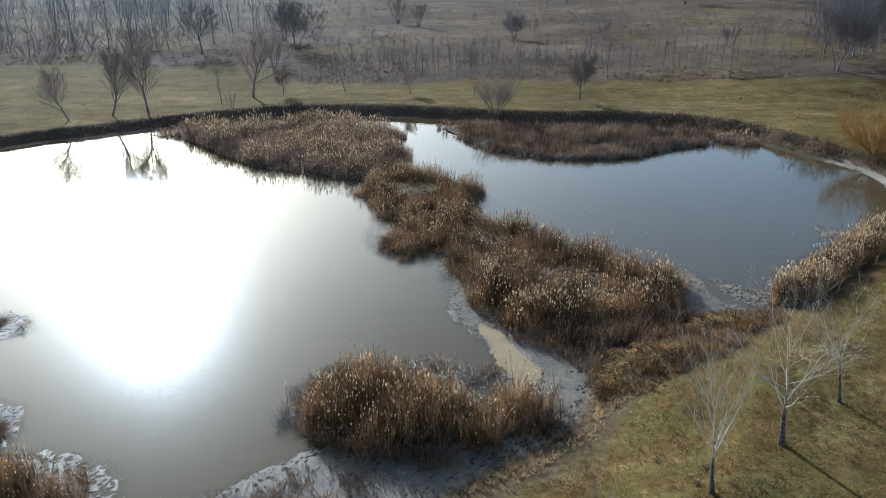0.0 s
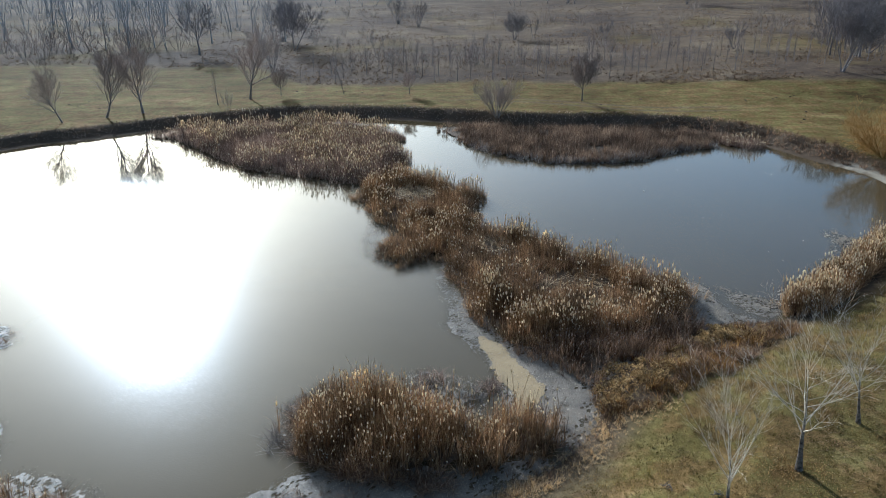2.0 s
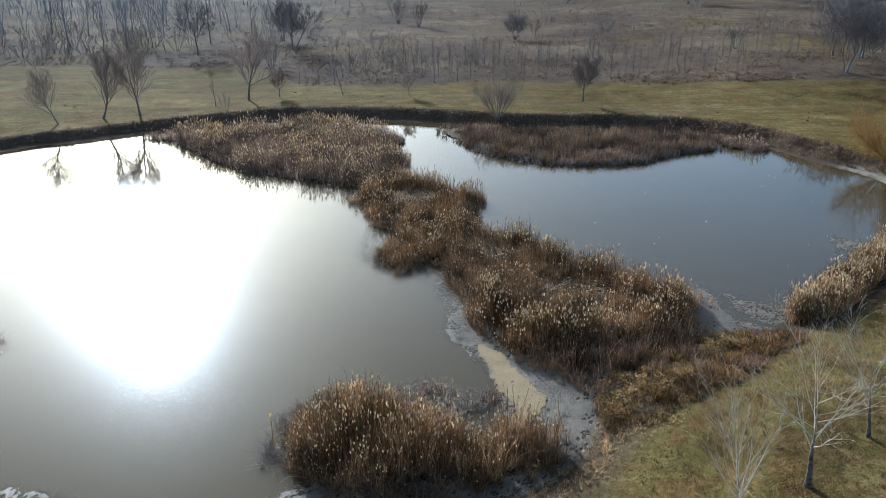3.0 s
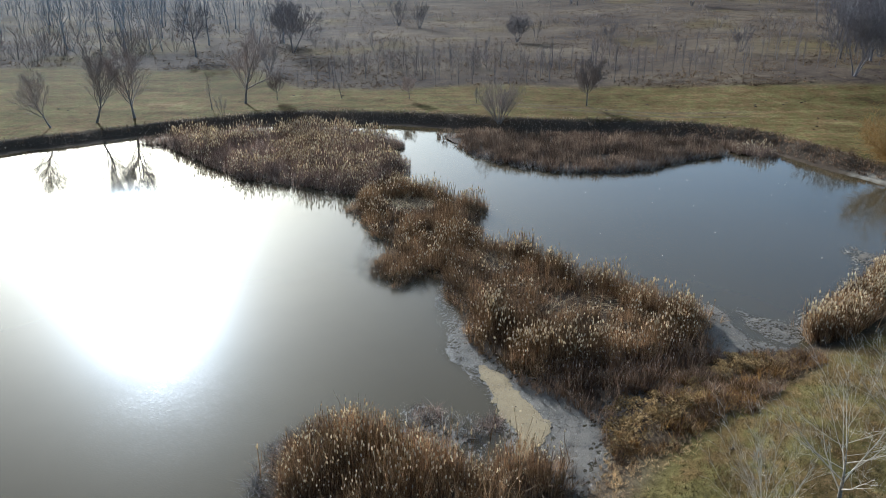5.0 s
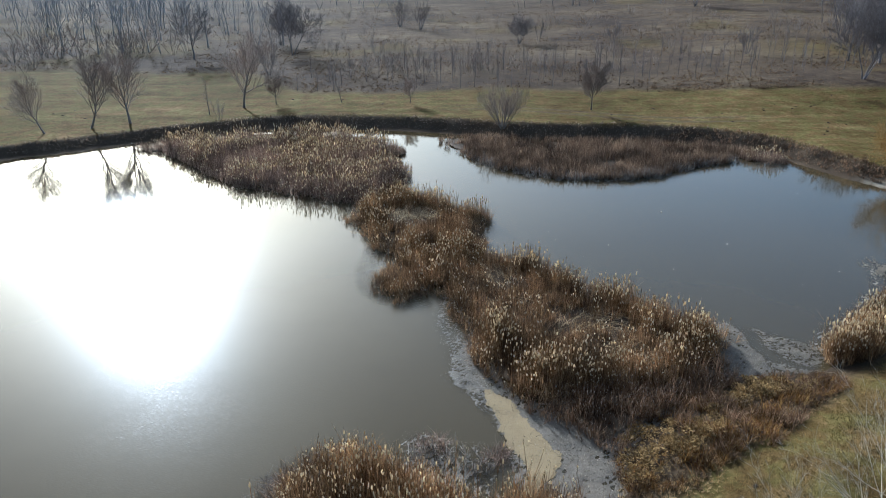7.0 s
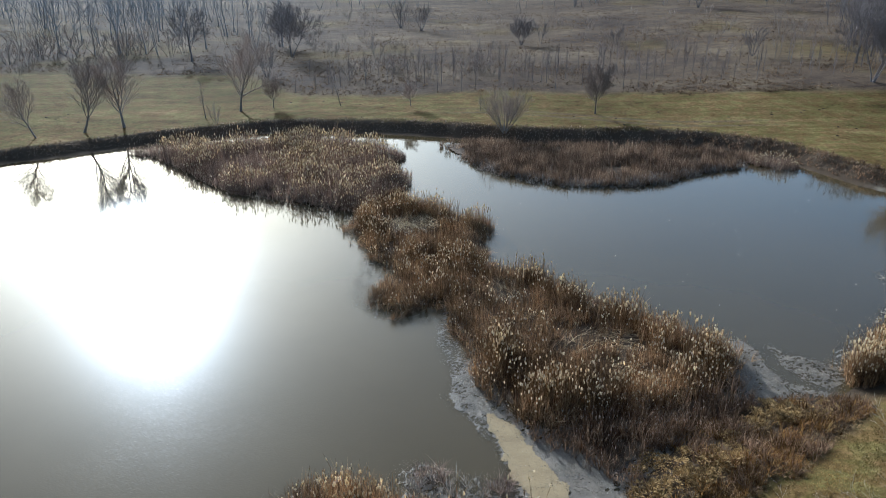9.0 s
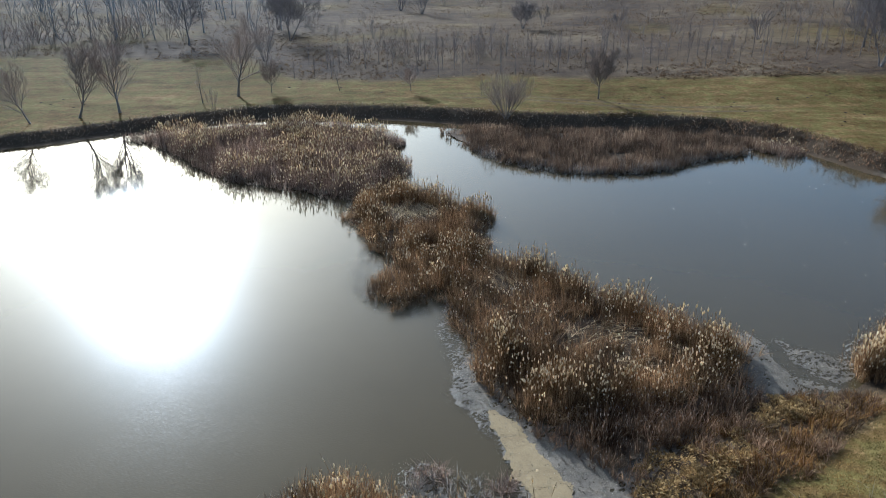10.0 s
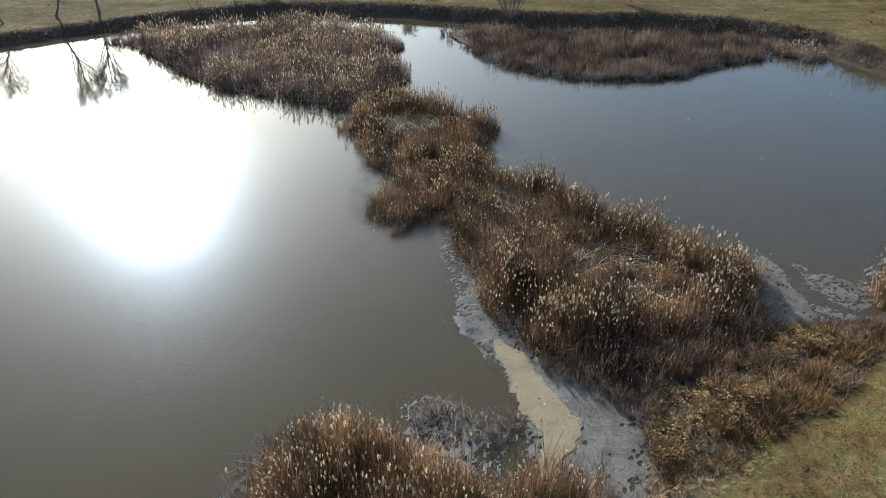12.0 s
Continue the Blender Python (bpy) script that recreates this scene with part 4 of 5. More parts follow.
for seed, outline in ((125, [(5.3, 22.9), (6.6, 23.4), (8.6, 23.0), (8.5, 21.9), (7.0, 21.4), (5.6, 21.9)]), (126, [(5.9, 21.2), (7.0, 21.5), (8.6, 22.2), (9.9, 22.7), (9.5, 21.5), (7.6, 20.2), (6.2, 19.7)]),
                      (127, [(9.9, 24.2), (11.3, 25.0), (11.9, 25.9), (13.2, 25.5), (12.4, 24.2), (10.6, 23.5)]), (128, [(8.4, 22.2), (9.2, 23.4), (10.6, 23.7), (10.0, 22.6)]), (137, [(11.6, 24.2), (12.6, 25.2), (14.0, 25.9), (15.0, 25.9), (14.2, 24.9), (12.6, 23.8)])):
    reed_bed(outline, CUSHION, 26, "golden brown leafy cushions at the water's edge", seed, [GOLD_LEAF], level=None, litter=False, name="sedge_cushions", category="sedge", size=(1.0, 1.9), clump=0.7, lean=0.12, ragged=0.6, even=True, low=0.75)
reed_bed([(3.2, 24.4), (3.5, 23.5), (4.5, 22.6), (5.4, 21.2), (6.4, 21.6), (7.2, 22.6), (9.1, 23.9), (10.6, 24.9), (11.9, 26.1), (11.7, 27.0), (10.9, 27.6), (9.6, 26.4), (6.2, 25.5)], WEED, 76, "dark dead weeds below the cattails", 121, [DARK_SEDGE, WEED_TIP], litter=True, low=0.7, rim=0.7, name="dead_weeds", category="weeds", clump=0.8, size=(0.75, 1.4), lean=0.3, even=True)
reed_bed([(-8.4, 13.6), (-6.4, 14.6), (-4.6, 15.6), (-2.6, 15.6), (-0.6, 14.9), (-1.6, 13.4), (-5.0, 12.4)], WEED, 55, "dark broken weeds in the debris of the near shore", 130, [DARK_SEDGE, WEED_TIP], litter=False, name="dead_weeds", category="weeds", clump=1.0, size=(0.35, 0.75), lean=0.6)
reed_bed([(-1.2, 20.6), (0.2, 20.2), (1.6, 20.6), (2.2, 21.2), (1.9, 21.9), (1.0, 21.7), (0.4, 22.2), (-0.8, 22.2)], WEED, 46, "pale grey dead weeds standing in the debris", 129, [WEED_GREY, HEAD], litter=False, name="dead_weeds", category="weeds", clump=1.0, size=(0.9, 1.7), lean=0.35)
reed_bed([(-1.2, 13.9), (0.6, 15.1), (2.8, 16.6), (4.6, 17.8), (6.2, 19.8), (8.0, 20.6), (10.4, 21.9), (12.6, 23.8), (15.0, 25.4), (15.4, 24.4), (12.0, 21.9), (8.6, 19.4), (6.4, 18.0), (4.0, 16.0), (1.0, 13.6)], TUFT, 105,
         "straw coloured grass fringe of the shore", 122, [SHORE_STRAW], level=None, litter=False, name="shore_grass", category="grass", size=(0.4, 0.8), clump=0.8, lean=0.4, even=True)
reed_bed([(-2, 12.5), (1.0, 14.2), (4.4, 16.6), (6.6, 18.4), (10.4, 21.0), (15.0, 24.6), (20.0, 28.0), (26, 32.5), (30, 32), (26, 22), (20, 14), (14, 8.5), (2, 8.5)], FINE_TUFT, 155,
         "short green and straw winter turf on the near bank", 123, [GRASS], level=None, litter=False, name="turf", category="grass", size=(0.6, 1.5), clump=0.45)


reed_bed([(2.4, 14.0), (4.8, 16.0), (7.0, 17.8), (10.8, 20.4), (15.4, 24.0), (20.4, 27.4), (26, 31.5), (30, 31), (26, 22), (20, 14), (14, 8.5), (2, 8.5)], TUFT, 16,
         "low clumped tufts in the winter turf", 136, [GRASS], level=None, litter=False, name="turf_tufts", category="grass", size=(0.16, 0.42), clump=1.0, lean=0.5, even=True)


def strip_tufts(name, label, density, mats, seed, size, templates, offset, y_from, y_to=99, x_from=-99):
    """Tufts that follow the foot or the brow of the far bank."""
    rng = np.random.RandomState(seed)
    a, b = POND, np.roll(POND, -1, 0)
    lengths = np.hypot(*(b - a).T)
    pick = rng.choice(len(a), int(lengths.sum() * density), p=lengths / lengths.sum())
    u = rng.random_sample(len(pick))[:, None]
    xy = a[pick] * (1 - u) + b[pick] * u
    nrm = np.stack([(b - a)[pick][:, 1], -(b - a)[pick][:, 0]], 1) / lengths[pick][:, None]
    xy = xy + nrm * rng.uniform(offset[0], offset[1], len(pick))[:, None]
    xy = xy[(xy[:, 1] > y_from) & (xy[:, 1] < y_to) & (xy[:, 0] > x_from)]
    n = len(xy)
    z = np.maximum(ground_height(xy[:, 0], xy[:, 1]), 0)
    p = Pile()
    scatter(p, templates, np.column_stack([xy, z]), rng.uniform(0, 6.28, n), rng.uniform(*size, n), np.abs(rng.normal(0, 0.3, n)), rng.uniform(0, 6.28, n), rng.randint(0, len(templates), n))
    return tagged(part(name, p, mats), label, "grass", kind="stuff")


strip_tufts("bank_grass", "dark dead grass hanging over the steep far bank", 45, [BANK_GRASS], 131, (0.18, 0.55), TUFT, (0.7, 2.5), 47)

strip_tufts("bank_tussocks", "tall dead tussocks hanging over the far bank", 7, [TUSSOCK], 134, (0.4, 0.85), TUFT, (1.2, 2.6), 47)
strip_tufts("bank_weeds", "dark dead weeds on the steep bank", 26, [DARK_SEDGE], 135, (0.5, 1.1), TUFT, (0.5, 2.4), 46, 64, 17)
strip_tufts("shore_straw", "straw coloured dead grass hanging over the near shore", 60, [SHORE_STRAW], 132, (0.2, 0.6), TUFT, (-0.25, 0.9), 12, 20.5, -12)
strip_tufts("shore_weeds", "dark dead weeds at the near water's edge", 4, [DARK_SEDGE], 133, (0.35, 0.8), TUFT, (-0.5, 0.5), 12, 20.5, -12)


def field_tufts():
    """Brown tussocks of the rough grassland beyond the meadow."""
    rng = np.random.RandomState(141)
    n = 42000
    y = 78 + 130 * rng.random_sample(n) ** 1.6
    x = rng.uniform(-0.75, 0.75, n) * (y + 15)
    keep = (y + 2.0 * fbm(x * 0.3, y * 0.3, 22) - 1 > field_edge(x)) & (rng.random_sample(n) < 0.1 + 1.5 * smooth(0.35, 0.7, fbm(x * 0.12, y * 0.12, 23)))
    x, y = x[keep], y[keep]
    n = len(x)
    p = Pile()
    scatter(p, FIELD_TUFT, np.stack([x, y, ground_height(x, y) - 0.05], 1), rng.uniform(0, 6.28, n), np.stack([rng.uniform(0.9, 1.9, n), rng.uniform(0.25, 0.62, n)], 1), np.abs(rng.normal(0, 0.2, n)), rng.uniform(0, 6.28, n), rng.randint(0, len(FIELD_TUFT), n))
    tagged(part("tussock_grass", p, [TUSSOCK]), "rough brown tussock grass of the far field", "grass", kind="stuff")


field_tufts()


# ---- trees ----
def grow(rng, out, p, d, length, radius, level, spec):
    """One branch with its side branches; out takes (level, points, radii)."""
    segs = 2 if level == spec["levels"] - 1 else (6, 4, 3)[level]
    pts, rad, dirs = [np.array(p)], [radius], [np.array(d)]
    taper = spec.get("taper", 0.8)
    for i in range(segs):
        d = d + np.array([rng.gauss(0, 1), rng.gauss(0, 1), rng.gauss(0, 1)]) * spec["wobble"] + np.array([0, 0, spec["rise"][level]])
        d = d / np.linalg.norm(d)
        p = p + d * length / segs
        pts.append(np.array(p))
        dirs.append(d)
        rad.append(radius * (1 - taper * (i + 1) / segs) ** (spec.get("slim", 1.0) if level == 0 else 1.0))
    out.append((level, pts, rad))
    if level + 1 >= spec["levels"]:
        return
    lo = spec["start"][level]
    n = spec["forks"][level]
    for k in range(n):
        u = lo + (1 - lo) * (k + rng.random()) / n
        s = u * segs
        i = min(int(s), segs - 1)
        base = pts[i] + (pts[i + 1] - pts[i]) * (s - i)
        axis = dirs[i + 1]
        az = k * 2.4 + rng.uniform(-0.6, 0.6)
        side = np.cross(axis, (0.3, 0.2, 1.0) if abs(axis[2]) < 0.9 else (1.0, 0.2, 0.1))
        side /= np.linalg.norm(side)
        other = np.cross(axis, side)
        ang = spec["spread"][level] * rng.uniform(0.7, 1.25)
        nd = axis * math.cos(ang) + (side * math.cos(az) + other * math.sin(az)) * math.sin(ang)
        r = max(rad[i] * spec["thin"][level], spec["twig"])
        grow(rng, out, base, nd, length * spec["ratio"][level] * rng.uniform(0.7, 1.2) * (1 - 0.45 * u * spec.get("cone", 1.0)), r, level + 1, spec)


WILLOW = dict(levels=4, wobble=0.1, rise=(0.05, 0.1, 0.08, 0.02), start=(0.3, 0.25, 0.2), forks=(20, 10, 6), spread=(0.72, 0.55, 0.5), ratio=(0.74, 0.52, 0.5), thin=(0.5, 0.45, 0.5), twig=0.0065)
ROUND = dict(levels=4, wobble=0.07, rise=(0.05, 0.13, 0.08, 0.03), start=(0.28, 0.12, 0.15), forks=(22, 10, 7), spread=(0.95, 0.55, 0.5), ratio=(0.68, 0.5, 0.5), thin=(0.42, 0.45, 0.45), twig=0.0105)
SPREADING = dict(levels=4, wobble=0.13, rise=(0.02, 0.06, 0.04, 0.0), start=(0.3, 0.3, 0.2), forks=(13, 9, 7), spread=(0.85, 0.7, 0.6), ratio=(0.8, 0.55, 0.5), thin=(0.5, 0.5, 0.6), twig=0.011)
SLIM = dict(levels=3, wobble=0.05, rise=(0.05, 0.1, 0.05), start=(0.3, 0.2), forks=(9, 5), spread=(0.5, 0.5), ratio=(0.42, 0.5), thin=(0.45, 0.5), twig=0.009)
BIRCH = dict(levels=4, wobble=0.085, rise=(0.03, 0.06, 0.03, 0.01), start=(0.3, 0.2, 0.2), forks=(23, 7, 4), spread=(0.68, 0.5, 0.5), ratio=(0.78, 0.42, 0.5), thin=(0.24, 0.42, 0.5), twig=0.003, cone=1.0, taper=0.9)


def tree_thing(name, seed, height, spec, label, category="tree", lean=(0, 0), stems=1, girth=0.022, bark=BARK, twig=TWIG, stem_spread=0.5, sides=(7, 4, 3, 3), spray=(3, 0.085, 0.0008)):
    """A bare tree or bush: an empty at its foot with trunk and crown."""
    rng = random.Random(seed)
    base = new(name)
    tagged(base, label, category)
    crown, stem_branches = Pile(), []
    if stems > 1 and spec["levels"] == 4:
        spec = dict(spec, forks=tuple(max(4, round(f / stems ** 0.35)) for f in spec["forks"]))
    for k in range(stems):
        out = []
        a = k * 2.4 + rng.uniform(-0.4, 0.4)
        tip = 0.0 if stems == 1 else stem_spread * rng.uniform(0.4, 1.1)
        d = np.array([lean[0] + tip * math.cos(a), lean[1] + tip * math.sin(a), 1.0])
        d /= np.linalg.norm(d)
        off = 0.0 if stems == 1 else 0.12
        grow(rng, out, np.array([off * math.cos(a), off * math.sin(a), -0.08]), d, height * (0.75 if stems == 1 else rng.uniform(0.65, 0.9)), height * girth * (1 if stems == 1 else 0.5), 0, spec)
        stem_branches.append(out)
    tallest = max(p[2] for out in stem_branches for _, pts, _ in out for p in pts)
    for out in stem_branches:
        trunk = Pile()
        for level, pts, rad in out:
            pts = np.array(pts) * np.array([1, 1, height / tallest])
            if level == 0:
                rad = list(rad)
                rad[0] *= 1.3
                tube(trunk, pts, rad, sides[0])
            else:
                tube(crown, pts, rad, sides[level])
        part("trunk" if stems == 1 else "stem", trunk, bark, base)
    if spray[0]:
        # fine end twigs round every last branch
        rs_ = np.random.RandomState(seed)
        ends = [np.array(pts) * np.array([1, 1, height / tallest]) for out in stem_branches for level, pts, _ in out if level == spec["levels"] - 1]
        a, b = np.repeat([e[0] for e in ends], spray[0], 0), np.repeat([e[-1] for e in ends], spray[0], 0)
        k = len(a)
        u = rs_.uniform(0.15, 1.0, (k, 1))
        foot = a + (b - a) * u
        d = (b - a) / np.linalg.norm(b - a, axis=1)[:, None] + rs_.normal(0, 0.38, (k, 3)) + np.array([0, 0, 0.15])
        d *= (height * spray[1] * rs_.uniform(0.4, 1.0, (k, 1))) / np.linalg.norm(d, axis=1)[:, None]
        w = np.cross(d, rs_.normal(0, 1, (k, 3)))
        w *= height * spray[2] / np.linalg.norm(w, axis=1)[:, None]
        crown.add(np.stack([foot - w, foot + w, foot + d], 1).reshape(-1, 3), np.arange(3 * k).reshape(-1, 3))
    part("crown", crown, twig, base, "bare branching twigs")
    return base


def stand(ob, x, y, turn=0.0, sink=0.0):
    ob.matrix_basis = pose(x, y, on_ground(x, y) - sink, 0, 0, turn)
    return ob


WILLOW_THICK = dict(WILLOW, twig=0.0078, thin=(0.6, 0.55, 0.5), forks=(20, 10, 7), spread=(0.62, 0.5, 0.5), start=(0.2, 0.2, 0.2))
FAR_BANK = "trees along the far bank"
for i, (x, y, h, spec, lean, stems, label) in enumerate([
        (-20.2, 74.2, 8.0, WILLOW_THICK, (0.1, 0), 1, "bare willow with a forked trunk and upswept crown on the meadow"),
        (14.9, 71.3, 4.9, dict(ROUND, forks=(30, 12, 8)), (-0.06, 0), 1, "small bare tree with a dense rounded crown on the meadow"),
        (-34.9, 63.2, 5.0, WILLOW_THICK, (-0.3, 0), 1, "thin bare tree leaning over on the pond bank"),
        (-31.7, 65.2, 6.6, WILLOW_THICK, (0.55, 0), 1, "bare tree with a curved leaning trunk on the bank"),
        (-29.0, 67.2, 7.6, WILLOW_THICK, (0.08, 0), 1, "tall thin bare tree with a leaning trunk on the bank"),
        (-10.3, 75.8, 2.8, SLIM, (-0.25, 0), 1, "small leaning bare sapling on the meadow"),
        (-3.1, 75.1, 2.6, ROUND, (0, 0), 1, "small bare sapling with a rounded crown"),
        (5.7, 65.9, 4.2, dict(SLIM, forks=(13, 6), twig=0.009), (0, 0), 16, "bare many-stemmed willow bush at the reed edge"),
        (-22.8, 71.2, 3.7, SLIM, (-0.08, 0), 1, "slender bare sapling near the pond bank"),
        (-17.2, 75.6, 3.2, ROUND, (0.02, 0), 1, "small bare tree with a short trunk on the meadow"),
        (3.9, 73.0, 1.9, SLIM, (-0.1, 0), 1, "thin bare sapling on the meadow"),
        (-21.0, 68.6, 1.9, SLIM, (0, 0), 5, "sparse bare bush on the bank")]):
    t = tree_thing("bush" if stems > 1 else "tree", 300 + i, h, spec, label, "bush" if stems > 1 else "tree", lean, stems, girth=0.015, stem_spread=0.75, spray=(4, 0.11, 0.0011) if stems > 1 else (4, 0.085, 0.0008))
    tagged(t, group=FAR_BANK)
    stand(t, x, y)

WHIPS = dict(BIRCH, wobble=0.06, rise=(0.03, 0.13, 0.07, 0.02), start=(0.36, 0.2, 0.2), thin=(0.42, 0.42, 0.5), twig=0.0034, cone=0.8, slim=1.7)
for i, (x, y, h, girth, spec, bark, label) in enumerate([
        (10.5, 15.0, 5.4, 0.0175, dict(WHIPS, forks=(17, 7, 4), spread=(0.9, 0.42, 0.5), ratio=(0.86, 0.45, 0.5)), YOUNG_BARK, "young dark-trunked tree with spreading pale bare branches"),
        (7.65, 13.0, 5.2, 0.014, dict(WHIPS, forks=(18, 6, 4), spread=(0.55, 0.4, 0.5), ratio=(0.75, 0.45, 0.5), start=(0.3, 0.2, 0.2)), YOUNG_BARK, "slim young tree with pale bark and bare upright twigs"),
        (13.4, 17.1, 4.7, 0.0135, dict(WHIPS, forks=(17, 6, 4), spread=(0.72, 0.45, 0.5)), YOUNG_BARK, "young bare tree with thin pale branches on the grassy bank")]):
    t = tree_thing("young_tree", 340 + i, h, spec, label, lean=(-0.12, 0.02), girth=girth, bark=bark, twig=PALE_TWIG, sides=(9, 5, 4, 3), spray=(2, 0.05, 0.0004))
    tagged(t, group="young trees on the near bank")
    stand(t, x, y)

t = tree_thing("golden_willow", 350, 4.4, dict(SLIM, forks=(16, 8), spread=(0.75, 0.7), ratio=(0.5, 0.5), start=(0.06, 0.1), twig=0.008, wobble=0.09), "golden twigged willow bush on the pond shore", "bush", stems=26, girth=0.012, bark=GOLD_TWIG, twig=GOLD_TWIG, stem_spread=1.35, spray=(4, 0.1, 0.0012))
stand(t, 34.3, 50.9)
stand(copy_thing(t, pose(0, 0, 0)), 36.4, 48.4, 130)

t = tree_thing("shrub", 352, 1.1, dict(SLIM, forks=(7, 4), twig=0.003, start=(0.2, 0.2)), "low bare brown shrub in the near grass", "bush", stems=7, girth=0.008, stem_spread=0.7, spray=(0, 0, 0))
stand(t, 4.6, 12.9)

# single trees and bushes of the rough field
for i, (x, y, h, spec, stems, label) in enumerate([
        (-36.0, 107.0, 8.0, SPREADING, 1, "wide spreading bare tree in the rough field"), (13.2, 124.0, 4.6, ROUND, 7, "dense dark bare bush in the rough field"),
        (16.6, 125.0, 3.8, SLIM, 3, "thin bare bush in the rough field"), (41.6, 100.0, 3.8, SLIM, 8, "bare fan shaped bush in the rough field"), (46.0, 79.5, 8.0, dict(WILLOW, forks=(30, 12, 8)), 4, "tall bare many-stemmed tree on the rise"),
        (56.0, 92.0, 8.5, dict(WILLOW, forks=(30, 12, 8)), 4, "tall bare tree with several trunks on the rise"), (-4.0, 146.5, 5.6, SLIM, 7, "dark bare thicket far out in the field"), (-8.5, 154.0, 5.8, SLIM, 8, "tall bare thicket far out in the field"),
        (-22.0, 93.6, 4.6, SLIM, 7, "bare fan shaped bush at the meadow's edge"), (-22.6, 112.0, 8.2, ROUND, 3, "tall dark bare tree in the rough field"), (-27.0, 124.0, 7.0, ROUND, 4, "dark bare trees in the rough field"),
        (62.0, 182.0, 8.0, ROUND, 7, "round bare bush on the far slope"), (-9.0, 103.5, 3.6, SLIM, 2, "thin bare sapling in the rough field"), (6.0, 104.5, 3.2, SLIM, 2, "thin bare sapling in the rough field"),
        (-30.0, 151.0, 6.0, SLIM, 8, "bare thicket far out in the field"), (28.0, 120.0, 3.0, SLIM, 5, "small bare bush in the rough field")]):
    t = tree_thing("bush" if stems > 2 else "tree", 400 + i, h, dict(spec, twig=0.015), label, "bush" if stems > 2 else "tree", stems=stems, girth=0.018, bark=DARK_TWIG, twig=DARK_TWIG, sides=(5, 3, 3, 3), spray=(3, 0.1, 0.0016))
    stand(t, x, y)


def grove(label, group, places, models, most=300):
    """Copies of the models; past the nearest few hundred, all the others are one wood."""
    places = sorted(places, key=lambda p: p[1])
    for k, (x, y, s, turn) in enumerate(places[:most]):
        m = models[k % len(models)]
        c = copy_thing(m, pose(x, y, on_ground(x, y) - 0.05, 0, 0, turn))
        c.scale = (s, s, s)
        tagged(c, group=group)
    rest, meshes = Pile(), []
    for m in models:
        for o in m.children:
            v, t = np.empty(len(o.data.vertices) * 3), np.empty(len(o.data.polygons) * 3, int)
            o.data.vertices.foreach_get("co", v)
            o.data.loops.foreach_get("vertex_index", t)
            meshes.append((m, v.reshape(-1, 3), t, o.data.materials[0]))
    for k, (x, y, s, turn) in enumerate(places[most:]):
        c, sn = math.cos(radians(turn)) * s, math.sin(radians(turn)) * s
        z = on_ground(x, y) - 0.05
        for m, v, t, _ in meshes:
            if m == models[k % len(models)]:
                rest.add(np.stack([v[:, 0] * c - v[:, 1] * sn + x, v[:, 0] * sn + v[:, 1] * c + y, v[:, 2] * s + z], 1), t)
    if rest.n:
        tagged(part("far_wood", rest, meshes[-1][3]), label, "wood", kind="stuff")
    for m in models:
        for o in list(m.children_recursive) + [m]:
            bpy.data.objects.remove(o)


SAPLING = dict(SLIM, wobble=0.03, forks=(11, 3), twig=0.011, spread=(0.45, 0.45), ratio=(0.3, 0.5))
rs = random.Random(7)
rows = []
for r in range(5):
    for k in range(36):
        x = -16 + 2.25 * k + rs.uniform(-0.8, 0.8)
        y = 83.5 + 3.6 * r + rs.uniform(-0.7, 0.7) + 0.02 * x
        if rs.random() < 0.82 and not (x < -6 and r > 2):
            rows.append((x, y, rs.uniform(0.65, 1.2), rs.uniform(0, 360)))
models = [tree_thing("sapling", 500 + k, 3.3, SAPLING, "thin bare planted sapling in the rough grass", lean=(rs.uniform(-0.03, 0.03), 0), girth=0.0115, sides=(4, 3, 3, 3), spray=(5, 0.1, 0.0012), bark=DARK_TWIG, twig=SAPLING_TWIG) for k in range(6)]
grove("", "rows of planted saplings", rows, models)

WOOD = dict(WILLOW, levels=3, wobble=0.06, forks=(9, 4), twig=0.02, spread=(0.55, 0.5), ratio=(0.5, 0.5), rise=(0.04, 0.09, 0.05))
trees = []
for k in range(170):
    y = rs.uniform(112, 225)
    x = rs.uniform(-0.66 * (y + 14), -0.66 * (y + 14) + 62 + 0.15 * (y - 104))
    if x > -40 and y < 120:
        continue
    trees.append((x, y, rs.uniform(0.7, 1.25), rs.uniform(0, 360)))
grove_far = []
for k in range(70):
    y = rs.uniform(112, 220)
    lo = 58 + 0.22 * (y - 112)
    grove_far.append((rs.uniform(lo + 6, 0.68 * (y + 14) + 8), y, rs.uniform(0.65, 1.1), rs.uniform(0, 360)))
for k in range(55):
    trees.append((rs.uniform(-60, 130), rs.uniform(205, 250), rs.uniform(0.7, 1.1), rs.uniform(0, 360)))
# trunks and crowns both take the bark colour paled for haze
models = [tree_thing("woodland_tree", 520 + k, 9.0, WOOD, "bare woodland tree at the far edge of the field", stems=1 + (k % 2), girth=0.012, sides=(5, 3, 3, 3), bark=HAZE_BARK, twig=HAZE_BARK, spray=(1, 0.13, 0.003)) for k in range(8)]
grove("bare wood far beyond the field, greyed for haze", "bare trees of the far woods", trees, models, 130)
dense = [(rs.uniform(50, 92), rs.uniform(88, 150), rs.uniform(0.65, 1.1), rs.uniform(0, 360)) for k in range(150)]
grove_far += [(rs.uniform(15, 140), rs.uniform(192, 222), rs.uniform(0.6, 0.95), rs.uniform(0, 360)) for k in range(55)]
dense = grove_far + [p for p in dense if p[0] > 0.53 * (p[1] + 2)]
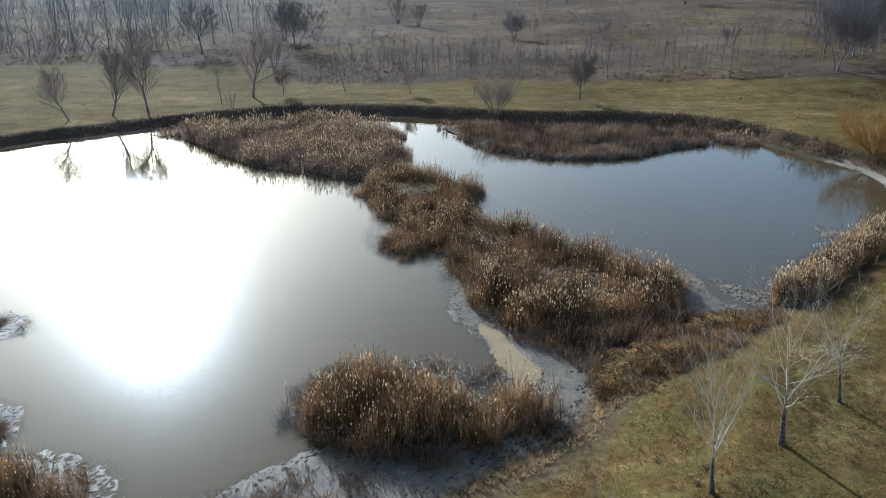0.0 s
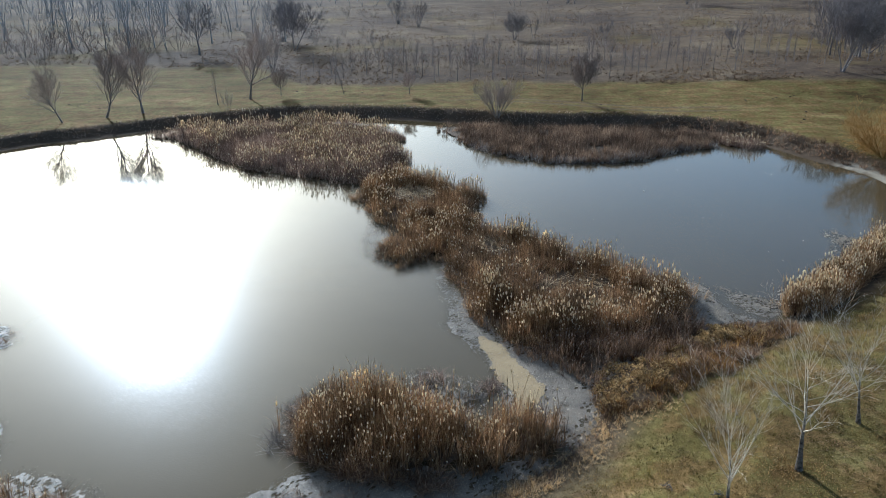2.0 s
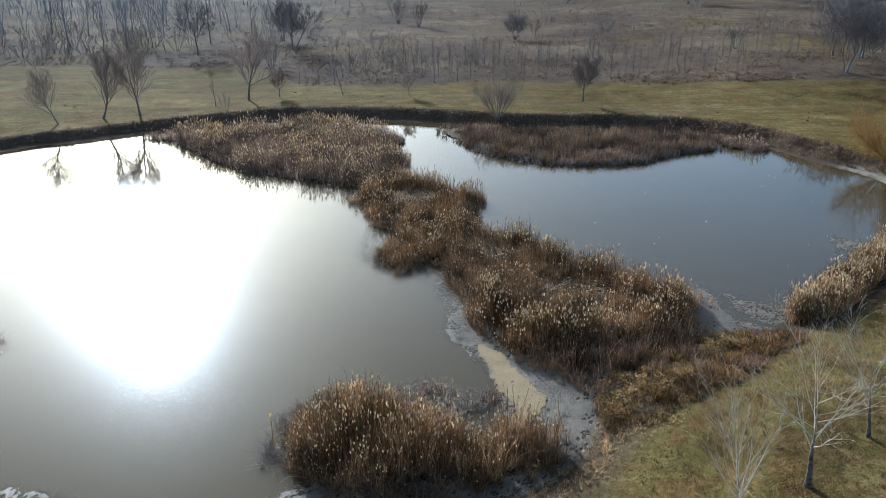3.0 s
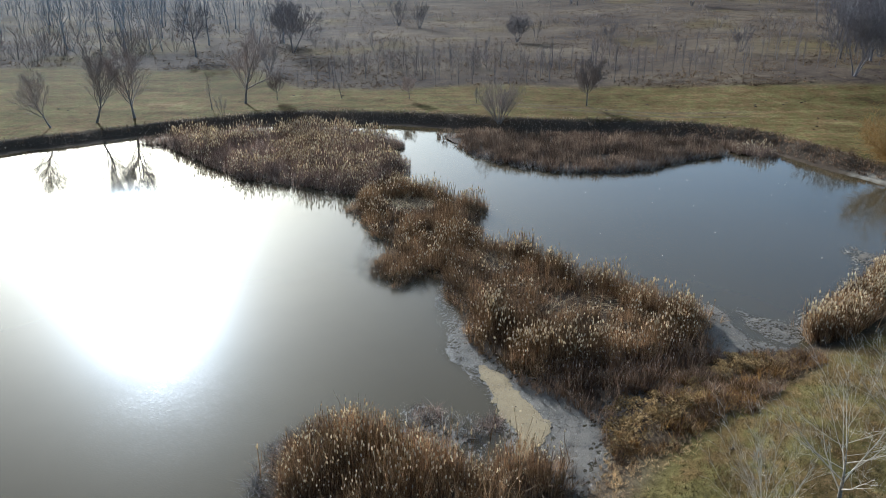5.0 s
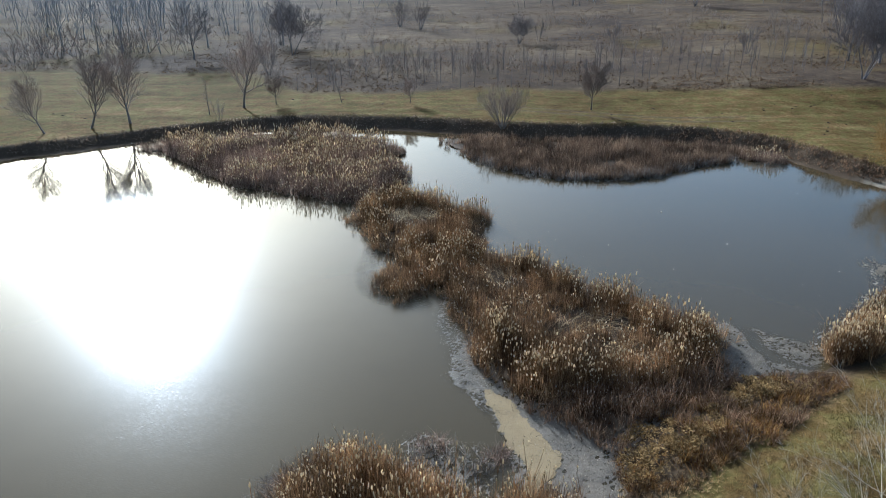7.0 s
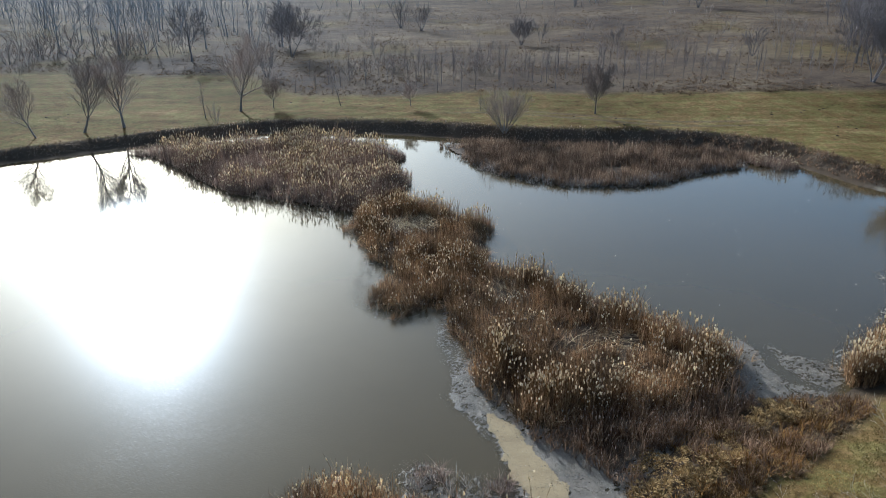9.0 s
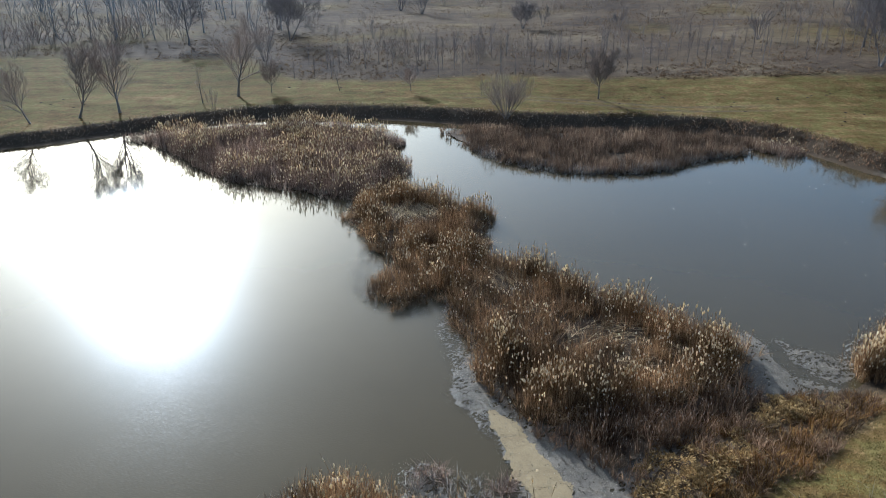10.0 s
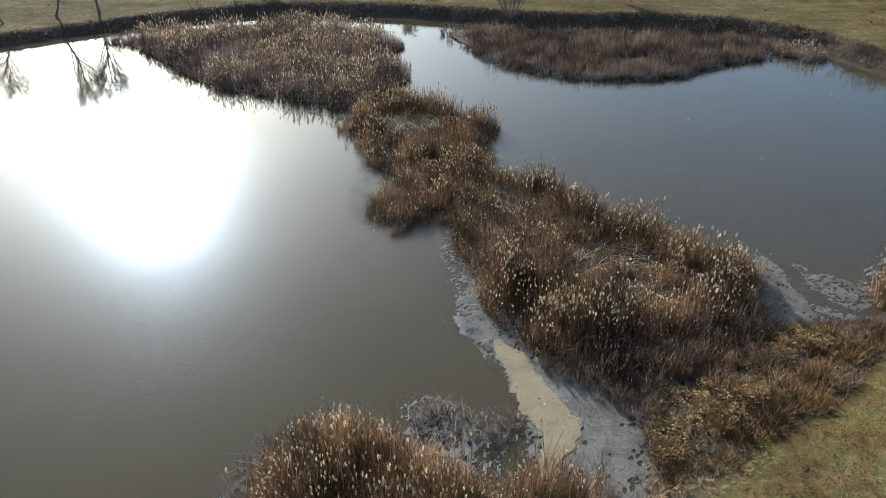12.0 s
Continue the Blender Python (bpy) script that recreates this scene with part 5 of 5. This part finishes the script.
models = [tree_thing("woodland_tree", 530 + k, 9.0, WOOD, "dark bare tree in the dense grove on the rise", stems=1 + (k % 3), girth=0.013, sides=(5, 3, 3, 3), bark=DARK_TWIG, twig=DARK_TWIG, spray=(3, 0.13, 0.0018)) for k in range(5)]
grove("dark bare wood far behind the rise", "dense grove on the rise", dense, models, 130)

THICKET = dict(SLIM, forks=(4, 3), twig=0.014, spread=(0.6, 0.5))
low = []
for cx, cy, n, sx, sy in ((4, 98, 22, 9, 3), (-13, 117, 16, 7, 3), (-7, 96, 8, 4, 2), (30, 160, 16, 16, 8), (-5, 170, 14, 14, 6), (20, 108, 8, 10, 5), (40, 128, 10, 12, 8), (-60, 104, 16, 12, 4), (70, 100, 10, 8, 6)):
    for k in range(n):
        low.append((cx + rs.gauss(0, sx), cy + rs.gauss(0, sy), rs.uniform(0.6, 1.3), rs.uniform(0, 360)))
for k in range(36):
    x = rs.uniform(-86, -38)
    low.append((x, rs.gauss(109, 2.5) + 0.25 * (x + 60), rs.uniform(1.5, 2.6), rs.uniform(0, 360)))
for cx, cy, n, sx, sy in ((10, 93, 26, 13, 2.5), (-2, 102, 20, 6, 2.5), (34, 104, 22, 14, 5), (-30, 130, 16, 8, 5), (15, 140, 24, 30, 8), (50, 140, 16, 12, 8)):
    for k in range(n):
        low.append((cx + rs.gauss(0, sx), cy + rs.gauss(0, sy), rs.uniform(0.4, 0.95), rs.uniform(0, 360)))
for k in range(10):
    low.append((rs.gauss(60, 7), rs.gauss(108, 8), rs.uniform(1.4, 2.2), rs.uniform(0, 360)))
models = [tree_thing("scrub_bush", 540 + k, 1.9, THICKET, "low bare scrub bush in the rough field", "bush", stems=5, girth=0.02, sides=(3, 3, 3, 3), stem_spread=0.8, spray=(1, 0.22, 0.006)) for k in range(4)]
grove("", "scrub of the rough field", low, models)


# ---- molehills on the meadow ----
def molehill():
    p = Pile()
    rng = random.Random(5)
    lathe(p, (0, 0, 0), [(0, 0, -0.1), (0, 0, -0.05), (0.01, 0, 0.04), (0, 0.01, 0.09), (0, 0, 0.11)], [0.3, 0.2, 0.1], 11)
    v, t, m = p.arrays()
    v = v + np.array([[rng.uniform(-0.045, 0.045) for _ in range(3)] for _ in v])
    return tagged(new("molehill", tri_mesh("molehill", v, t, [SOIL], soft=False)), "small dark mound of fresh mole soil", "molehill", group="molehills on the meadow")


SOIL = crust_material("mole_soil", (0.035, 0.025, 0.017), (0.100, 0.070, 0.046), (0.160, 0.118, 0.080), 14)
hill = molehill()
spots = []
for cx, cy, n, sx, sy in ((20, 71, 12, 6, 1.2), (33, 71.5, 9, 4, 1.5), (36, 64, 6, 3, 1.5), (-13, 77, 8, 4, 1.2), (-37, 70, 6, 3, 2), (-24, 86, 6, 5, 1), (26, 67, 5, 3, 1), (8.9, 18.4, 1, 0.5, 0.3)):
    for k in range(n):
        spots.append((cx + rs.gauss(0, sx), cy + rs.gauss(0, sy), rs.uniform(0.3, 0.62), rs.uniform(0, 360)))
for k, (x, y, s, turn) in enumerate(spots):
    c = hill if k == 0 else copy_thing(hill, pose(0, 0, 0))
    c.matrix_basis = pose(x, y, on_ground(x, y), 0, 0, turn) @ Matrix.Diagonal((s, s, s * 0.9, 1))


# ---- fallen leaves and twigs on the near turf ----
def leaf_litter():
    p, rng = Pile(), np.random.RandomState(161)
    n = 26000
    x, y = rng.uniform(3, 26, n), rng.uniform(8.5, 30, n)
    keep = (y < 13.6 + 0.75 * (x - 1) - 1.2) & (edge_distance(POND, x, y) > 2.2) & (rng.random_sample(n) < 0.35 + 0.8 * fbm(x * 0.5, y * 0.5, 71))
    x, y = x[keep], y[keep]
    n = len(x)
    scatter(p, FLAKES, np.stack([x, y, ground_height(x, y) + 0.035], 1), rng.uniform(0, 6.28, n), 0.8 + 1.1 * rng.random_sample(n), np.abs(rng.normal(0, 0.3, n)), rng.uniform(0, 6.28, n), rng.randint(0, len(FLAKES), n))
    tagged(part("leaf_litter", p, [DEAD_LEAF, DEAD_LEAF]), "small tan and brown fallen leaves strewn over the turf", "leaves", kind="stuff")


def fallen_twigs(seed, x, y, size):
    """A small heap of dark broken twigs."""
    rng = random.Random(seed)
    heap = tagged(new("twig_heap"), "small heap of dark broken twigs lying on the grass", "twigs", group="twig heaps on the turf")
    for k in range(7):
        a, L = rng.uniform(0, 6.28), size * rng.uniform(0.35, 0.8)
        cx, cy, h = rng.gauss(0, 0.16) * size, rng.gauss(0, 0.12) * size, rng.uniform(0.01, 0.09)
        stick = Pile()
        dx, dy, lift = math.cos(a) * L * 0.5, math.sin(a) * L * 0.5, rng.uniform(-0.03, 0.12)
        tube(stick, [(cx - dx, cy - dy, h), (cx + rng.uniform(-0.05, 0.05), cy, h + 0.04), (cx + dx, cy + dy, h + lift)], [0.014, 0.011, 0.005], 5, cap=True)
        part("stick", stick, DARK_TRUNK, heap)
    stand(heap, x, y)


DEAD_LEAF = plant_material("dead_leaf", [(0.0, (0.12, 0.075, 0.04)), (0.6, (0.32, 0.225, 0.125)), (1.0, (0.58, 0.45, 0.29))], 0.15)
leaf_litter()
for seed, x, y, size in ((801, 6.7, 14.9, 0.34), (802, 7.9, 14.2, 0.42), (803, 7.4, 13.5, 0.36)):
    fallen_twigs(seed, x, y, size)


# ---- small floating flecks on the far pond ----
def flecks():
    p, rng = Pile(), np.random.RandomState(151)
    n = 70
    x, y = rng.uniform(3, 27, n), rng.uniform(33, 52, n)
    scatter(p, FLAKES, np.stack([x, y, np.full(n, 0.02)], 1), rng.uniform(0, 6.28, n), 1.0 + 1.6 * rng.random_sample(n) ** 3, np.zeros(n), np.zeros(n), rng.randint(0, len(FLAKES), n))
    tagged(part("floating_flecks", p, [FLAKE, FLECK]), "small white flecks of fluff drifting on the water", "debris", kind="stuff")


FLECK = plant_material("white_fleck", [(0.0, (0.4, 0.37, 0.32)), (1.0, (0.75, 0.72, 0.66))], 0.2)
flecks()


# ---- single cattails that stand clear of the beds ----
def cattail(seed):
    """One cattail: stem, leaves and a fluffed head, each a mesh of its own."""
    rng = random.Random(seed)
    base = tagged(new("cattail"), "single brown cattail with a pale fluffed head", "cattail", group="cattails standing clear")
    h = rng.uniform(1.15, 1.55)
    bx, by = rng.uniform(-0.1, 0.1), rng.uniform(-0.1, 0.1)
    stem = Pile()
    tube(stem, [(0, 0, -0.2), (bx * 0.3, by * 0.3, h * 0.5), (bx, by, h)], [0.009, 0.008, 0.005], 5)
    part("stem", stem, STALK, base)
    for k in range(rng.randint(2, 4)):
        leaf = Pile()
        a = rng.uniform(0, 6.283)
        blade(leaf, (0.01 * math.cos(a), 0.01 * math.sin(a), rng.uniform(0, 0.15)), a, h * rng.uniform(0.55, 0.9), 0.024, rng.uniform(1.2, 1.5), rng.uniform(0.2, 1.4), 4)
        part("leaf", leaf, STALK, base)
    head, L, r = Pile(), rng.uniform(0.17, 0.24), rng.uniform(0.024, 0.036)
    lathe(head, (bx, by, h), [(0, 0, -L), (0.004, 0, -L * 0.85), (0, 0.006, -L * 0.5), (0.006, 0, -L * 0.15), (0, 0, 0.03)], [r * 0.7, r * 1.15, r * 0.7], 7)
    top = part("head", head, HEAD, base, "pale fluffed seed head")
    spike = Pile()
    tube(spike, [(bx, by, h + 0.02), (bx, by, h + 0.08), (bx + 0.01, by, h + 0.15)], [0.005, 0.004, 0.002], 4, cap=True)
    part("spike", spike, STALK, top)
    return base


kinds = [cattail(600 + k) for k in range(8)]
spots = [(0.5, 20.3), (0.8, 20.1), (1.9, 20.5), (1.2, 19.5), (0.2, 19.8), (2.0, 19.8), (-5.5, 18.6), (-1.9, 20.6)]
for k in range(46):
    u = rs.random()
    spots.append((2.5 + 9.2 * u + rs.gauss(0, 0.3), 35.9 - 6.3 * u + rs.gauss(0, 0.3)))
for k in range(8):
    spots.append((2.8 + rs.gauss(0, 0.4), 43.6 + rs.gauss(0, 0.4)))
for k, (x, y) in enumerate(spots):
    c = kinds[k] if k < len(kinds) else copy_thing(kinds[k % len(kinds)], pose(0, 0, 0))
    c.matrix_basis = pose(x, y, max(0.0, on_ground(x, y)), rs.uniform(-5, 5), rs.uniform(-5, 5), rs.uniform(0, 360))
